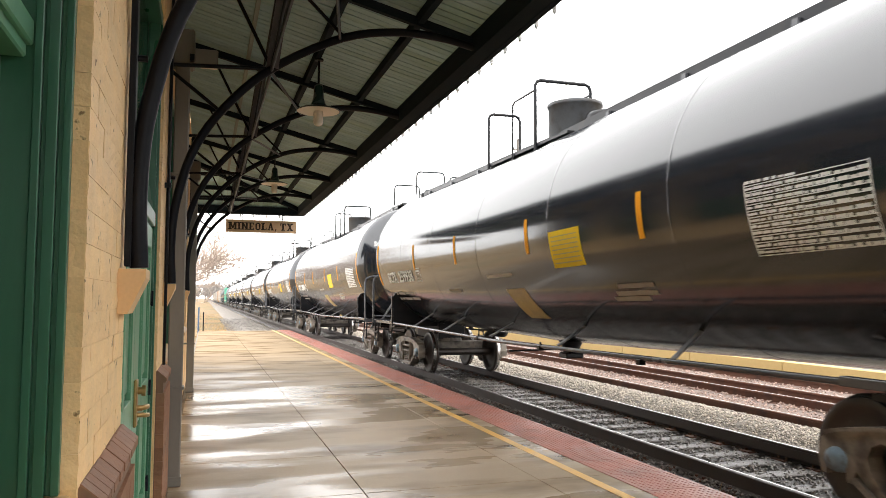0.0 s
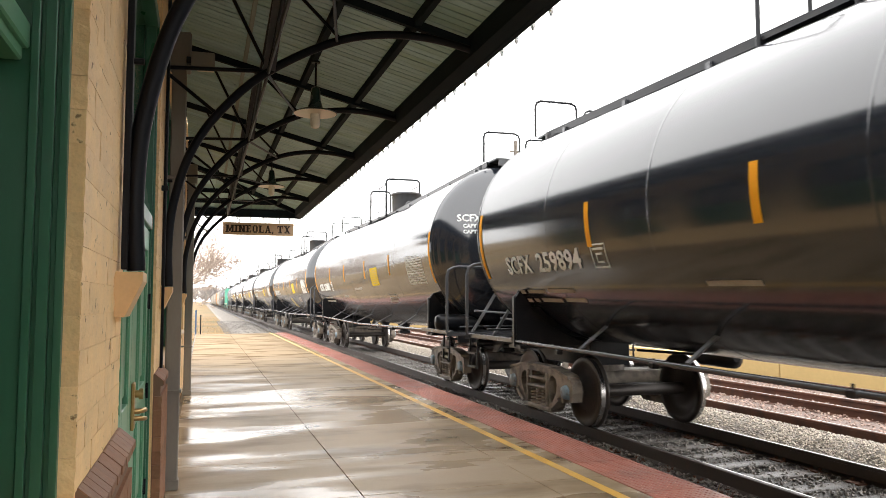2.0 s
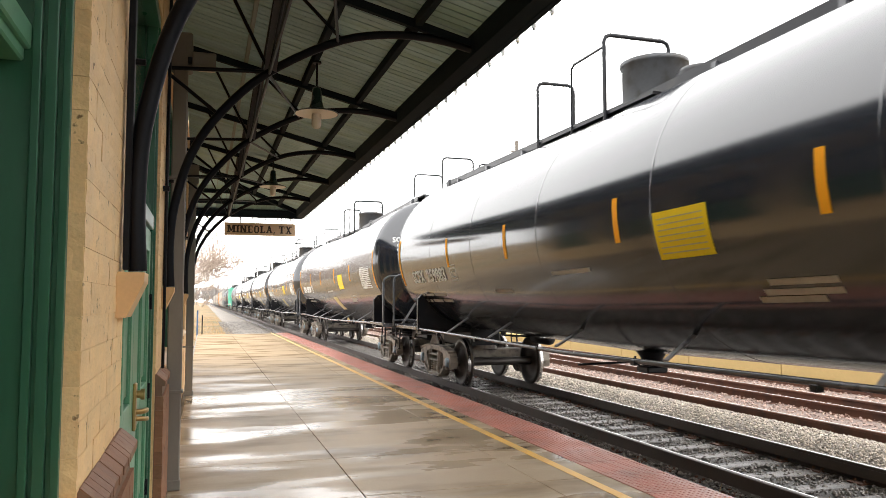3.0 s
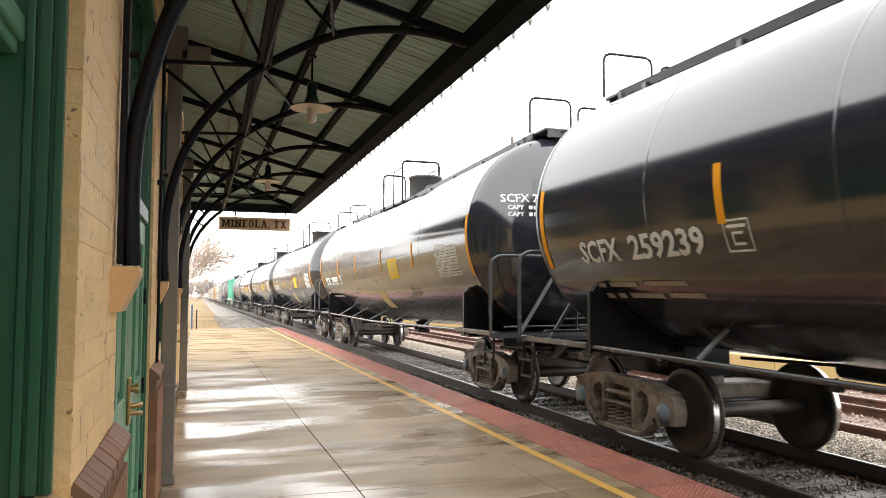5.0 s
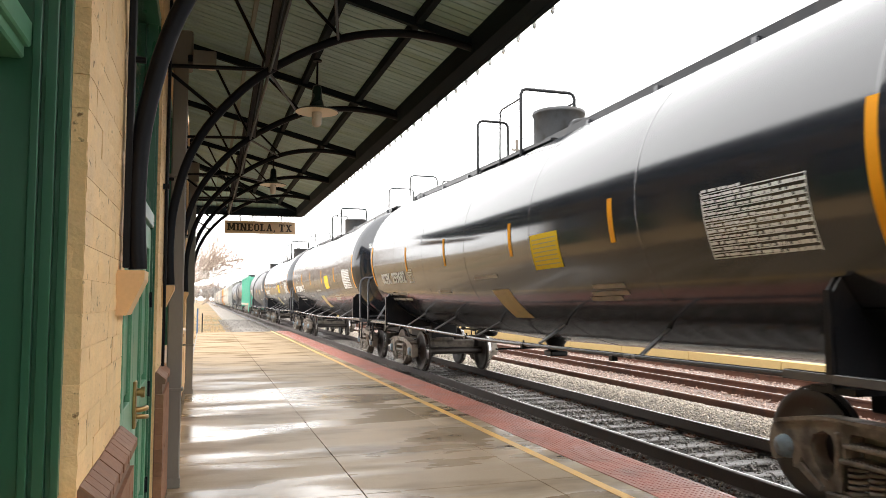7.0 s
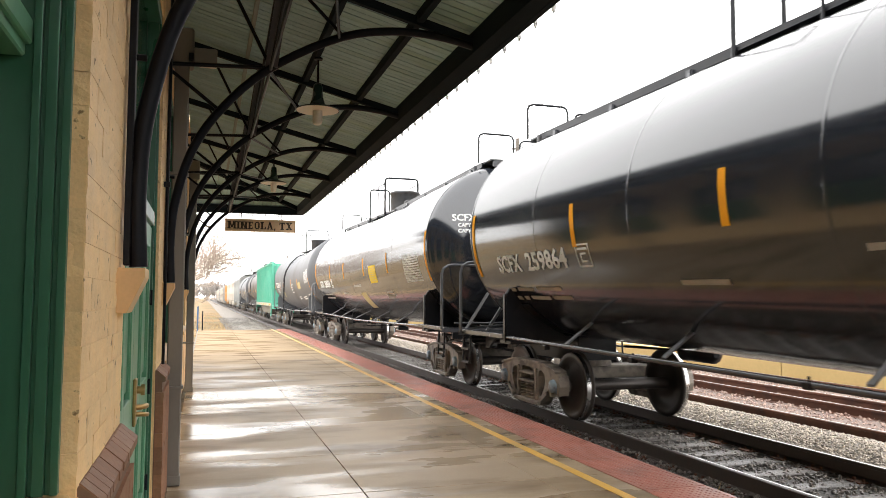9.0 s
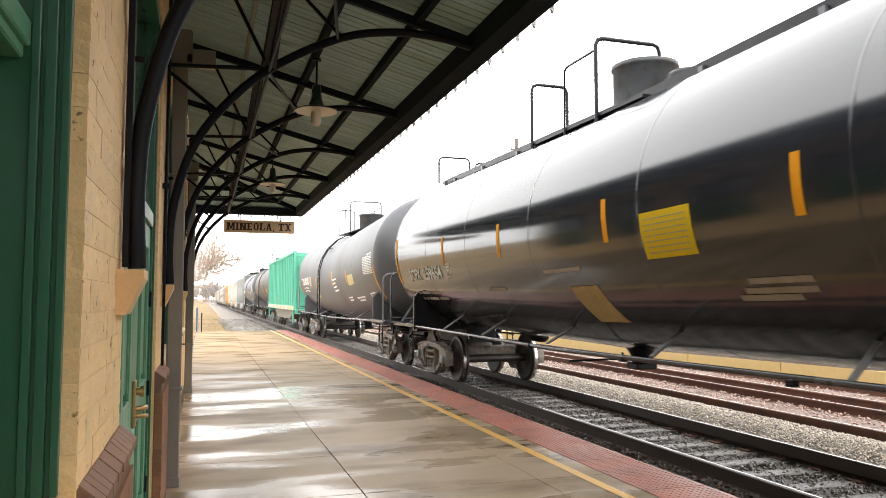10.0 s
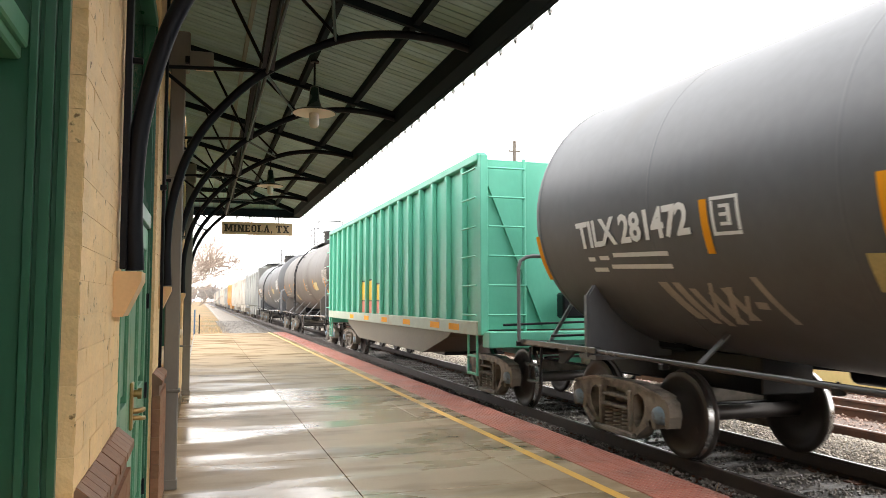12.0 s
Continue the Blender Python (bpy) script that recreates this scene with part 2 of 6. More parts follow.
ORANGE_CAR = shader("orange_wagon_paint", (0.66, 0.34, 0.12), 0.55, var=0.2, scale=1, fine=12)
GREY_CAR = shader("light_grey_wagon_paint", (0.36, 0.37, 0.36), 0.55, var=0.2, scale=1, fine=12)
GREEN_LAMP = shader("green_light_paint", (0.03, 0.7, 0.12), 0.3, var=0.05)
RED_PAINT = shader("red_orange_handle_paint", (0.6, 0.1, 0.03), 0.45, var=0.2)
POLE_WOOD = shader("grey_pole_timber", (0.16, 0.14, 0.12), 0.8, var=0.25)
BULB = glass("frosted_bulb_glass", (0.85, 0.86, 0.85), 0.35)
DOME_TOP = shader("pale_dome_tops", (0.62, 0.36, 0.28), 0.4, var=0.3, scale=30, fine=90)
PANE = glass("window_glass")
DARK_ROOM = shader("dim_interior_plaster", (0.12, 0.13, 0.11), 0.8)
FENCE_WHITE = shader("white_fence_paint", (0.6, 0.6, 0.58), 0.6, var=0.1)
BLUE_PAINT = shader("blue_painted_steel", (0.06, 0.12, 0.22), 0.45, var=0.2)


# ---- mesh building ----
class Form:
    """Collects boxes, tubes, lathed and extruded shapes into one mesh."""

    def __init__(self):
        self.v, self.f, self.smooth = [], [], []

    def add(self, verts, faces, smooth=False):
        k = len(self.v)
        self.v += [tuple(p) for p in verts]
        self.f += [tuple(i + k for i in q) for q in faces]
        self.smooth += [smooth] * len(faces)
        return self

    def box(self, x0, x1, y0, y1, z0, z1, m=None, chamfer=0.0):
        if chamfer:
            bm = bmesh.new()
            bmesh.ops.create_cube(bm, size=1)
            for p in bm.verts:
                p.co = Vector((x0 + (p.co.x + .5) * (x1 - x0), y0 + (p.co.y + .5) * (y1 - y0), z0 + (p.co.z + .5) * (z1 - z0)))
            bmesh.ops.bevel(bm, geom=list(bm.edges), offset=chamfer, segments=1, affect="EDGES")
            bm.verts.index_update()
            vs, fs = [p.co.copy() for p in bm.verts], [[p.index for p in q.verts] for q in bm.faces]
            bm.free()
        else:
            vs = [Vector((x, y, z)) for z in (z0, z1) for y in (y0, y1) for x in (x0, x1)]
            fs = [(0, 2, 3, 1), (4, 5, 7, 6), (0, 1, 5, 4), (2, 6, 7, 3), (0, 4, 6, 2), (1, 3, 7, 5)]
        if m is not None:
            vs = [m @ p for p in vs]
        return self.add(vs, fs)

    def tube(self, pts, r, n=8, caps=True):
        """A round bar along a line of points; r may be one radius or one for each point."""
        pts = [Vector(p) for p in pts]
        rs = r if isinstance(r, (list, tuple)) else [r] * len(pts)
        vs, fs = [], []
        side = None
        for i, p in enumerate(pts):
            d = (pts[min(i + 1, len(pts) - 1)] - pts[max(i - 1, 0)]).normalized()
            if side is None:
                side = d.orthogonal().normalized()
            side = (side - d * side.dot(d)).normalized()
            up = d.cross(side)
            vs += [p + (side * math.cos(a) + up * math.sin(a)) * rs[i] for a in [2 * math.pi * j / n for j in range(n)]]
        for i in range(len(pts) - 1):
            fs += [(i * n + j, i * n + (j + 1) % n, (i + 1) * n + (j + 1) % n, (i + 1) * n + j) for j in range(n)]
        self.add(vs, fs, True)
        if caps:
            self.add(vs[:n], [tuple(reversed(range(n)))])
            self.add(vs[-n:], [tuple(range(n))])
        return self

    def beam(self, p, q, w, h, up=(0, 0, 1)):
        """A rectangular bar from p to q, w wide across and h deep along up."""
        p, q = Vector(p), Vector(q)
        d = (q - p).normalized()
        s = d.cross(Vector(up)).normalized()
        u = s.cross(d)
        vs = [a + s * i * w / 2 + u * j * h / 2 for a in (p, q) for i, j in ((-1, -1), (1, -1), (1, 1), (-1, 1))]
        return self.add(vs, [(0, 1, 2, 3), (7, 6, 5, 4), (0, 4, 5, 1), (1, 5, 6, 2), (2, 6, 7, 3), (3, 7, 4, 0)])

    def lathe(self, profile, centre=(0, 0, 0), axis="z", n=24, smooth=True):
        """Turns (radius, height) pairs round an axis through centre."""
        c = Vector(centre)
        vs = []
        for r, h in profile:
            for j in range(n):
                a = 2 * math.pi * j / n
                x, y = r * math.cos(a), r * math.sin(a)
                vs.append(c + Vector({"z": (x, y, h), "y": (x, h, y), "x": (h, x, y)}[axis]))
        fs = [(i * n + j, i * n + (j + 1) % n, (i + 1) * n + (j + 1) % n, (i + 1) * n + j) for i in range(len(profile) - 1) for j in range(n)]
        self.add(vs, fs, smooth)
        self.add(vs[:n], [tuple(reversed(range(n)))])
        return self.add(vs[-n:], [tuple(range(n))])

    def prism(self, outline, a, b, axis="x"):
        """Extrudes an outline of 2D points from a to b along an axis (outline in the other two, in order)."""
        k = len(outline)
        put = {"x": lambda p, h: (h, p[0], p[1]), "y": lambda p, h: (p[0], h, p[1]), "z": lambda p, h: (p[0], p[1], h)}[axis]
        vs = [put(p, a) for p in outline] + [put(p, b) for p in outline]
        return self.add(vs, [tuple(range(k)), tuple(reversed(range(k, 2 * k)))] + [(i, i + k, (i + 1) % k + k, (i + 1) % k) for i in range(k)])

    def mesh(self, name, material, fix=True):
        me = bpy.data.meshes.new(name)
        me.from_pydata(self.v, [], self.f)
        me.polygons.foreach_set("use_smooth", self.smooth)
        if fix:
            bm = bmesh.new()
            bm.from_mesh(me)
            bmesh.ops.recalc_face_normals(bm, faces=bm.faces)
            bm.to_mesh(me)
            bm.free()
        me.materials.append(material)
        return me


def part(name, form, material, parent=None, label="", at=None):
    """Links a form (or a ready mesh) as one object, under a thing or a part if given."""
    me = form if isinstance(form, bpy.types.Mesh) else form.mesh(name, material)
    ob = new(name, me)
    if parent is not None:
        ob.parent = parent
    if at is not None:
        ob.matrix_basis = at
    if label:
        tagged(ob, label=label)
    return ob


def thing(name, m, label, category, group="", kind=""):
    """An Empty at a thing's base, to carry its parts."""
    ob = new(name)
    ob.empty_display_size = 0.2
    ob.matrix_basis = m
    return tagged(ob, label, category, group, kind)


def letters(text, height, depth=0.004, spacing=1.0, bold=0.0):
    """The verts and faces of a line of text, cap height given, starting at x = 0 on y = 0."""
    cu = bpy.data.curves.new("lettering", "FONT")
    cu.body, cu.size, cu.extrude, cu.space_character, cu.offset, cu.resolution_u = text, height / 0.69, depth / 2, spacing, bold, 2
    ob = bpy.data.objects.new("lettering", cu)
    scene.collection.objects.link(ob)
    me = bpy.data.meshes.new_from_object(ob.evaluated_get(bpy.context.evaluated_depsgraph_get()))
    vs, fs = [p.co.copy() for p in me.vertices], [tuple(q.vertices) for q in me.polygons]
    bpy.data.objects.remove(ob)
    bpy.data.meshes.remove(me)
    return vs, fs


# ---- ground and tracks ----
RAIL_Z = -0.05
TRACK_X = 5.72


def build_ground():
    g = Form()
    xs = [-2500, -300, -60, -12, 3.4, 4.05, 7.45, 8.0, 16, 60, 300, 2500]
    zs = [-0.5, -0.5, -0.45, -0.4, -0.4, -0.4, -0.4, -0.4, -0.4, -0.45, -0.5, -0.5]
    ys = [-400, -30, 0, 20, 40, 60, 120, 400, 4000]
    vs = [(x, y, z) for y in ys for x, z in zip(xs, zs)]
    n = len(xs)
    fs = [(j * n + i, j * n + i + 1, (j + 1) * n + i + 1, (j + 1) * n + i) for j in range(len(ys) - 1) for i in range(n - 1)]
    g.add(vs, fs)
    tagged(part("ground", g, GROUND), "dry tan winter grass ground beyond the platform", "ground", kind="structure")


def bed(name, x0, x1, y0, y1, z, material, label, seed):
    """A strip of ballast with an uneven top and sloping shoulders."""
    rnd = random.Random(seed)
    xs = [x0 - 0.35] + [x0 + (x1 - x0) * i / 12 for i in range(13)] + [x1 + 0.35]
    ys, y = [], y0
    while y < y1:
        ys.append(y)
        y += 0.3 if y < 45 else (2.0 if y < 150 else 25)
    ys.append(y1)
    vs = [(x, y, z - 0.34 if i in (0, 14) else z + rnd.uniform(-0.02, 0.02)) for y in ys for i, x in enumerate(xs)]
    n = len(xs)
    fs = [(j * n + i, j * n + i + 1, (j + 1) * n + i + 1, (j + 1) * n + i) for j in range(len(ys) - 1) for i in range(n - 1)]
    b = Form().add(vs, fs, True)
    return tagged(part(name, b, material), label, "ballast", kind="structure")


def rail_profile():
    return [(-0.07, -0.17), (0.07, -0.17), (0.07, -0.158), (0.012, -0.14), (0.010, -0.04), (0.036, -0.032), (0.036, -0.006), (0.03, 0),
            (-0.03, 0), (-0.036, -0.006), (-0.036, -0.032), (-0.010, -0.04), (-0.012, -0.14), (-0.07, -0.158)]


def build_track(name, x, y0, y1, side, top, label, seed, ties=True, near=0, far=0):
    """Two rails on timber ties; every nearby tie and rail is a part."""
    track = thing(name, pose(x, 0, RAIL_Z), label, "railway track", kind="structure")
    for s in (-1, 1):
        r = Form().prism([(p + s * 0.7525, q) for p, q in rail_profile()], y0, y1, "y")
        rail = part("rail", r, side, track)
        part("rail_head", Form().box(s * 0.7525 - s * 0.016 - 0.011, s * 0.7525 - s * 0.016 + 0.011, y0, y1, 0.0005, 0.003), top, rail, "worn running surface")
    rnd = random.Random(seed)
    tie = Form().box(-1.3, 1.3, -0.115, 0.115, -0.36, -0.175, chamfer=0.012).mesh("tie", TIE)
    plate = Form()
    for s in (-1, 1):
        plate.box(s * 0.7525 - 0.18, s * 0.7525 + 0.18, -0.09, 0.09, -0.176, -0.16)
        for dx in (-0.1, 0.1):
            for dy in (-0.06, 0.06):
                plate.box(s * 0.7525 + dx - 0.012, s * 0.7525 + dx + 0.012, dy - 0.012, dy + 0.012, -0.162, -0.135)
    plate = plate.mesh("tie_plate", RAIL_RUST)
    far_ties, y = Form(), near
    while y < far:
        m = pose(rnd.uniform(-0.04, 0.04), y + rnd.uniform(-0.03, 0.03), rnd.uniform(-0.008, 0.004), 0, 0, rnd.uniform(-1.2, 1.2))
        if y < near + 60:
            t = part("tie", tie, TIE, track, at=m)
            if y < near + 30:
                part("tie_plate", plate, RAIL_RUST, t, "rusty plates with spikes")
        else:
            far_ties.box(-1.3, 1.3, -0.115, 0.115, -0.36, -0.175, m)
        y += 0.53
    if far_ties.v:
        tagged(part("tie", far_ties, TIE, track, "distant timber ties"), kind="stuff")
    return track


def scatter(name, material, spots, size, label, seed):
    """Loose angular stones, one mesh."""
    rnd = np.random.RandomState(seed)
    base = np.array([(0, 0, 1), (0.9, 0, 0.25), (0.28, 0.86, 0.2), (-0.73, 0.53, 0.3), (-0.73, -0.53, 0.15), (0.28, -0.86, 0.3), (0, 0, -0.6)])
    faces = [(0, 1, 2), (0, 2, 3), (0, 3, 4), (0, 4, 5), (0, 5, 1), (6, 2, 1), (6, 3, 2), (6, 4, 3), (6, 5, 4), (6, 1, 5)]
    n = len(spots)
    a, s = rnd.uniform(0, 6.28, n), rnd.uniform(0.6, 1.25, n) * size
    v = base[None] * rnd.uniform(0.7, 1.3, (n, 7, 3)) * s[:, None, None]
    tip = rnd.uniform(-0.6, 0.6, n)
    c, q = np.cos(tip)[:, None], np.sin(tip)[:, None]
    v = np.stack([v[..., 0], v[..., 1] * c - v[..., 2] * q, v[..., 1] * q + v[..., 2] * c], -1)
    c, q = np.cos(a)[:, None], np.sin(a)[:, None]
    v = np.stack([v[..., 0] * c - v[..., 1] * q, v[..., 0] * q + v[..., 1] * c, v[..., 2]], -1) + np.array(spots)[:, None]
    f = (np.array(faces)[None] + 7 * np.arange(n)[:, None, None]).reshape(-1, 3)
    me = bpy.data.meshes.new(name)
    me.from_pydata(v.reshape(-1, 3).tolist(), [], f.tolist())
    me.materials.append(material)
    return tagged(new(name, me), label, "gravel", kind="stuff")


build_ground()
bed("ballast_platform_track", 4.35, 7.0, -12, 900, -0.25, BALLAST_DARK, "dark ballast under the platform track", 1)
bed("ballast_between_tracks", 7.15, 7.85, -12, 900, -0.12, BALLAST, "grey crushed stone heaped between the tracks", 2)
bed("ballast_far_track", 8.1, 12.2, -12, 900, -0.2, BALLAST_RED, "reddish crushed stone under the far tracks", 3)
build_track("track_1", TRACK_X, -12, 900, RAIL_SIDE, RAIL_TOP, "dark rails with bright worn heads on wet timber ties", 4, near=2.4, far=140)
build_track("track_2", 8.98, -12, 900, RAIL_RUST, RAIL_TOP, "rusty rails with bright heads behind the train", 5, near=6.0, far=70)


def spots(n, x0, x1, y0, y1, z, seed, bulge=0.0, near_power=2.0):
    """Places for stones, thicker towards the near end."""
    r = np.random.RandomState(seed)
    x, y = r.uniform(x0, x1, n), y0 + (y1 - y0) * r.uniform(0, 1, n) ** near_power
    u = (x - x0) / (x1 - x0)
    return np.stack([x, y, z + bulge * 4 * u * (1 - u) + r.uniform(-0.012, 0.012, n)], -1).tolist()


scatter("loose_stone", STONE, spots(24000, 6.62, 8.12, 4.0, 46, -0.17, 1, 0.085, 1.6), 0.026, "grey crushed stones heaped between the tracks", 1)
scatter("loose_stone", STONE_RED, spots(6000, 8.3, 10.3, 6.0, 46, -0.19, 2, 0.0, 1.6), 0.032, "reddish crushed stones under the far track", 2)
scatter("loose_stone", STONE_DARK, spots(9000, 5.06, 6.4, 3.0, 34, -0.24, 3, 0.0, 1.8), 0.03, "dark stones between the ties", 3)
scatter("loose_stone", STONE_DARK, spots(5200, 4.22, 4.92, 2.6, 34, -0.2, 4, 0.0, 1.8), 0.028, "dark stones between the platform edge and the rail", 4)
bed("ballast_shoulder", 1.9, 3.9, 40.3, 900, -0.3, BALLAST, "grey stone shoulder beside the track beyond the platform", 9)
scatter("loose_stone", STONE_DARK, spots(4200, 1.3, 4.3, 40.2, 75, -0.31, 6, 0.0, 1.5), 0.04, "loose grey stones beyond the platform end", 6)

build_track("track_3", 11.3, -12, 900, RAIL_RUST, RAIL_TOP, "rusty rails of the farthest track", 7, near=9.0, far=60)
scatter("loose_stone", STONE_RED, spots(4000, 10.2, 12.3, 8.0, 46, -0.19, 8, 0.0, 1.6), 0.032, "reddish crushed stones under the farthest track", 8)
kerb = thing("pavement_kerb", pose(12.45, 0, 0), "pale yellow painted concrete kerb in jointed lengths", "kerb", kind="structure")
length = Form().box(0, 0.3, 0.012, 3.388, -0.5, 0.24, chamfer=0.012).mesh("kerb_stone", YELLOW_WALL)
for i in range(60):
    part("kerb_stone", length, YELLOW_WALL, kerb, at=pose(0, -9.9 + 3.4 * i, 0))
part("kerb_bed", Form().box(0.03, 0.27, -12, 900, -0.5, 0.2), CONCRETE_DRY, kerb)
tagged(part("pavement_outer", Form().box(12.75, 24.0, -12, 900, -0.5, 0.22), PALE_CONCRETE), "grey-white concrete paving", "pavement", kind="structure")


# ---- platform ----
SLAB_Y = 1.57


def build_platform():
    base = Form().box(-0.32, 4.19, -8, 40.0, -0.42, -0.045)
    pf = tagged(part("platform", base, CONCRETE_DRY), "wet brown-grey concrete platform with sawn joints", "platform", kind="structure")
    rnd = random.Random(3)
    sizes = [(-0.27, 1.305), (1.313, 2.902), (2.906, 3.588)]
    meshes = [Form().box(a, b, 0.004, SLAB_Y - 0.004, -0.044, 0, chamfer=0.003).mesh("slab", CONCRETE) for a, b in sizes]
    y = -7.86
    while y < 39:
        for me in meshes:
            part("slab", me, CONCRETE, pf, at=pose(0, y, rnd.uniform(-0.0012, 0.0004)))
        y += SLAB_Y
    tile = Form().box(0.004, 0.606, 0.005, 0.605, -0.044, 0.004, chamfer=0.003)
    for i in range(11):
        for j in range(11):
            cx, cy = 0.055 + i * 0.05, 0.055 + j * 0.05
            ring = [(cx + r * math.cos(a), cy + r * math.sin(a), h) for r, h in ((0.0125, 0.004), (0.0065, 0.009)) for a in (0.5, 1.547, 2.594, 3.642, 4.689, 5.736)]
            tile.add(ring, [(k, (k + 1) % 6, (k + 1) % 6 + 6, k + 6) for k in range(6)] + [tuple(range(6, 12))])
    tile = tile.mesh("tactile_tile", TACTILE, fix=False)
    tile.materials.append(DOME_TOP)
    # the flat dome tops take a paler colour than the tile
    for q in tile.polygons:
        if len(q.vertices) == 6 and q.center.z > 0.008:
            q.material_index = 1
    y = -7.8
    while y < 39.4:
        part("tactile_tile", tile, TACTILE, pf, at=pose(3.59, y, rnd.uniform(-0.001, 0.001)))
        y += 0.61
    y = -8.0
    while y < 39.2:
        line = Form().box(3.295 + rnd.uniform(-0.003, 0.003), 3.395 + rnd.uniform(-0.003, 0.003), y, y + 3.0, 0.0, 0.0035)
        part("yellow_line", line, LINE_PAINT, pf, "worn yellow safety line")
        y += 3.0


build_platform()

# ---- station wall ----
WALL_X, DOOR_X = -0.33, -0.38
BAY, FIRST = 3.35, 3.2                      # spacing of the canopy trusses, and the first in view
TRUSS_Y = [FIRST - BAY, 3.3, FIRST + BAY, 9.42, 12.25, 15.08, 17.9]
HIP_Y = 18.0                                # end of the wall, where the canopy turns the corner
ROOF_Z0, ROOF_FALL = 4.83, 0.256            # roof height at the wall, and its fall outwards


def roof_z(x):
    return ROOF_Z0 - ROOF_FALL * (x - WALL_X)


def rough_brick(depth, w, h, rnd, name, material, ragged=0.0):
    """A brick with an uneven, worn front face; ragged frays its near arris."""
    ny, nz = (5, 4) if w > 0.18 else (3, 4)
    vs = []
    for j in range(nz):
        for i in range(ny):
            rim = i in (0, ny - 1) or j in (0, nz - 1)
            near = ragged if i == 0 else 0.0
            vs.append((rnd.uniform(-0.0016, 0.0) - rnd.uniform(0, near) if rim else rnd.uniform(-0.0025, 0.003),
                       w * i / (ny - 1) + (rnd.uniform(-0.001, 0.001) if rim else 0) + rnd.uniform(-near, near), h * j / (nz - 1)))
    n = ny * nz
    vs += [(-depth, w * i / (ny - 1), h * j / (nz - 1)) for j in range(nz) for i in range(ny)]
    fs = [(j * ny + i, j * ny + i + 1, (j + 1) * ny + i + 1, (j + 1) * ny + i) for j in range(nz - 1) for i in range(ny - 1)]
    loop = [i for i in range(ny)] + [j * ny + ny - 1 for j in range(1, nz)] + [(nz - 1) * ny + i for i in range(ny - 2, -1, -1)] + [j * ny for j in range(nz - 2, 0, -1)]
    fs += [(b, a, a + n, b + n) for a, b in zip(loop, loop[1:] + loop[:1])]
    return Form().add(vs, fs).mesh(name, material)


def brickwork(owner, y0, y1, z0, z1, x, depth, material, name, seed, lx=0.3, h=0.1, joint=0.002):
    """Running-bond bricks proud of a wall face, each one a piece."""
    rnd = random.Random(seed)
    cache, course, z = {}, 0, z0
    while z + h < z1 + 0.01:
        y = y0 - (lx / 2 if course % 2 else 0)
        while y < y1 - 0.01:
            a, b = max(y, y0), min(y + lx - joint, y1)
            if b - a > 0.03:
                k = round(b - a, 3), a == y0
                if k not in cache:
                    cache[k] = [rough_brick(depth, k[0], h - joint, rnd, name, material, 0.0045 if k[1] else 0.0) for _ in range(6)]
                part(name, rnd.choice(cache[k]), material, owner, at=pose(x + rnd.uniform(-0.0006, 0.0006), a + (rnd.uniform(-0.008, 0.003) if a == y0 else 0.0), z, 0, 0, rnd.uniform(-0.3, 0.3)))
            y += lx
        z += h
        course += 1


def build_wall():
    """The station's side: piers at the trusses, with doors and windows between them."""
    w = Form()
    top = ROOF_Z0 + 0.25
    # the first pier is unseen, lengthened along with the canopy for shade
    piers = [(-9.0, -4.0), (-0.95, 0.55), (2.37, 3.48), (5.95, 6.9), (8.92, 9.88), (11.77, 12.73), (14.6, 15.56), (17.44, 18.0)]
    for a, b in piers:
        w.box(-0.72, WALL_X - 0.006, a, b, -0.05, top)
    for (a, b), (c, d) in zip(piers, piers[1:]):
        w.box(-0.72, WALL_X - 0.012, b, c, 3.75, top)
    wall = tagged(part("wall_west", w, MORTAR_CREAM), "cream-painted brick station wall with piers", "wall", kind="structure")
    dado = tagged(part("wainscot", Form().box(WALL_X - 0.05, -0.285, 2.42, 3.46, -0.04, 1.0).box(WALL_X - 0.05, -0.285, 5.99, 6.86, -0.04, 1.0), MORTAR), "red-brown brick wainscot along the wall foot", "wainscot", kind="structure")
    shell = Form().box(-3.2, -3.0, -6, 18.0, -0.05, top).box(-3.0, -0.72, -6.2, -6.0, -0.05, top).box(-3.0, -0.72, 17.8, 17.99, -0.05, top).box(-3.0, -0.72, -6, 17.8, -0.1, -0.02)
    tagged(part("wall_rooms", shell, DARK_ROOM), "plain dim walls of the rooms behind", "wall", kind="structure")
    return wall, dado


def moulded_jamb(y, sign, x0, x1, z0, z1):
    """A stepped casing on one side of an opening, standing at y and growing by sign."""
    f = Form()
    steps = [(x0, x0 - 0.022, 0.0, 0.03), (x0 - 0.022, x0 - 0.036, 0.0, 0.018), (x0 - 0.036, x0 - 0.066, 0.0, 0.036), (x0 - 0.066, x0 - 0.078, 0.0, 0.024), (x0 - 0.078, x1, 0.0, 0.044)]
    for a, b, _, d in steps:
        lo, hi = sorted((y, y + sign * d))
        f.box(b, a, lo, hi, z0, z1, chamfer=0.002)
    return f


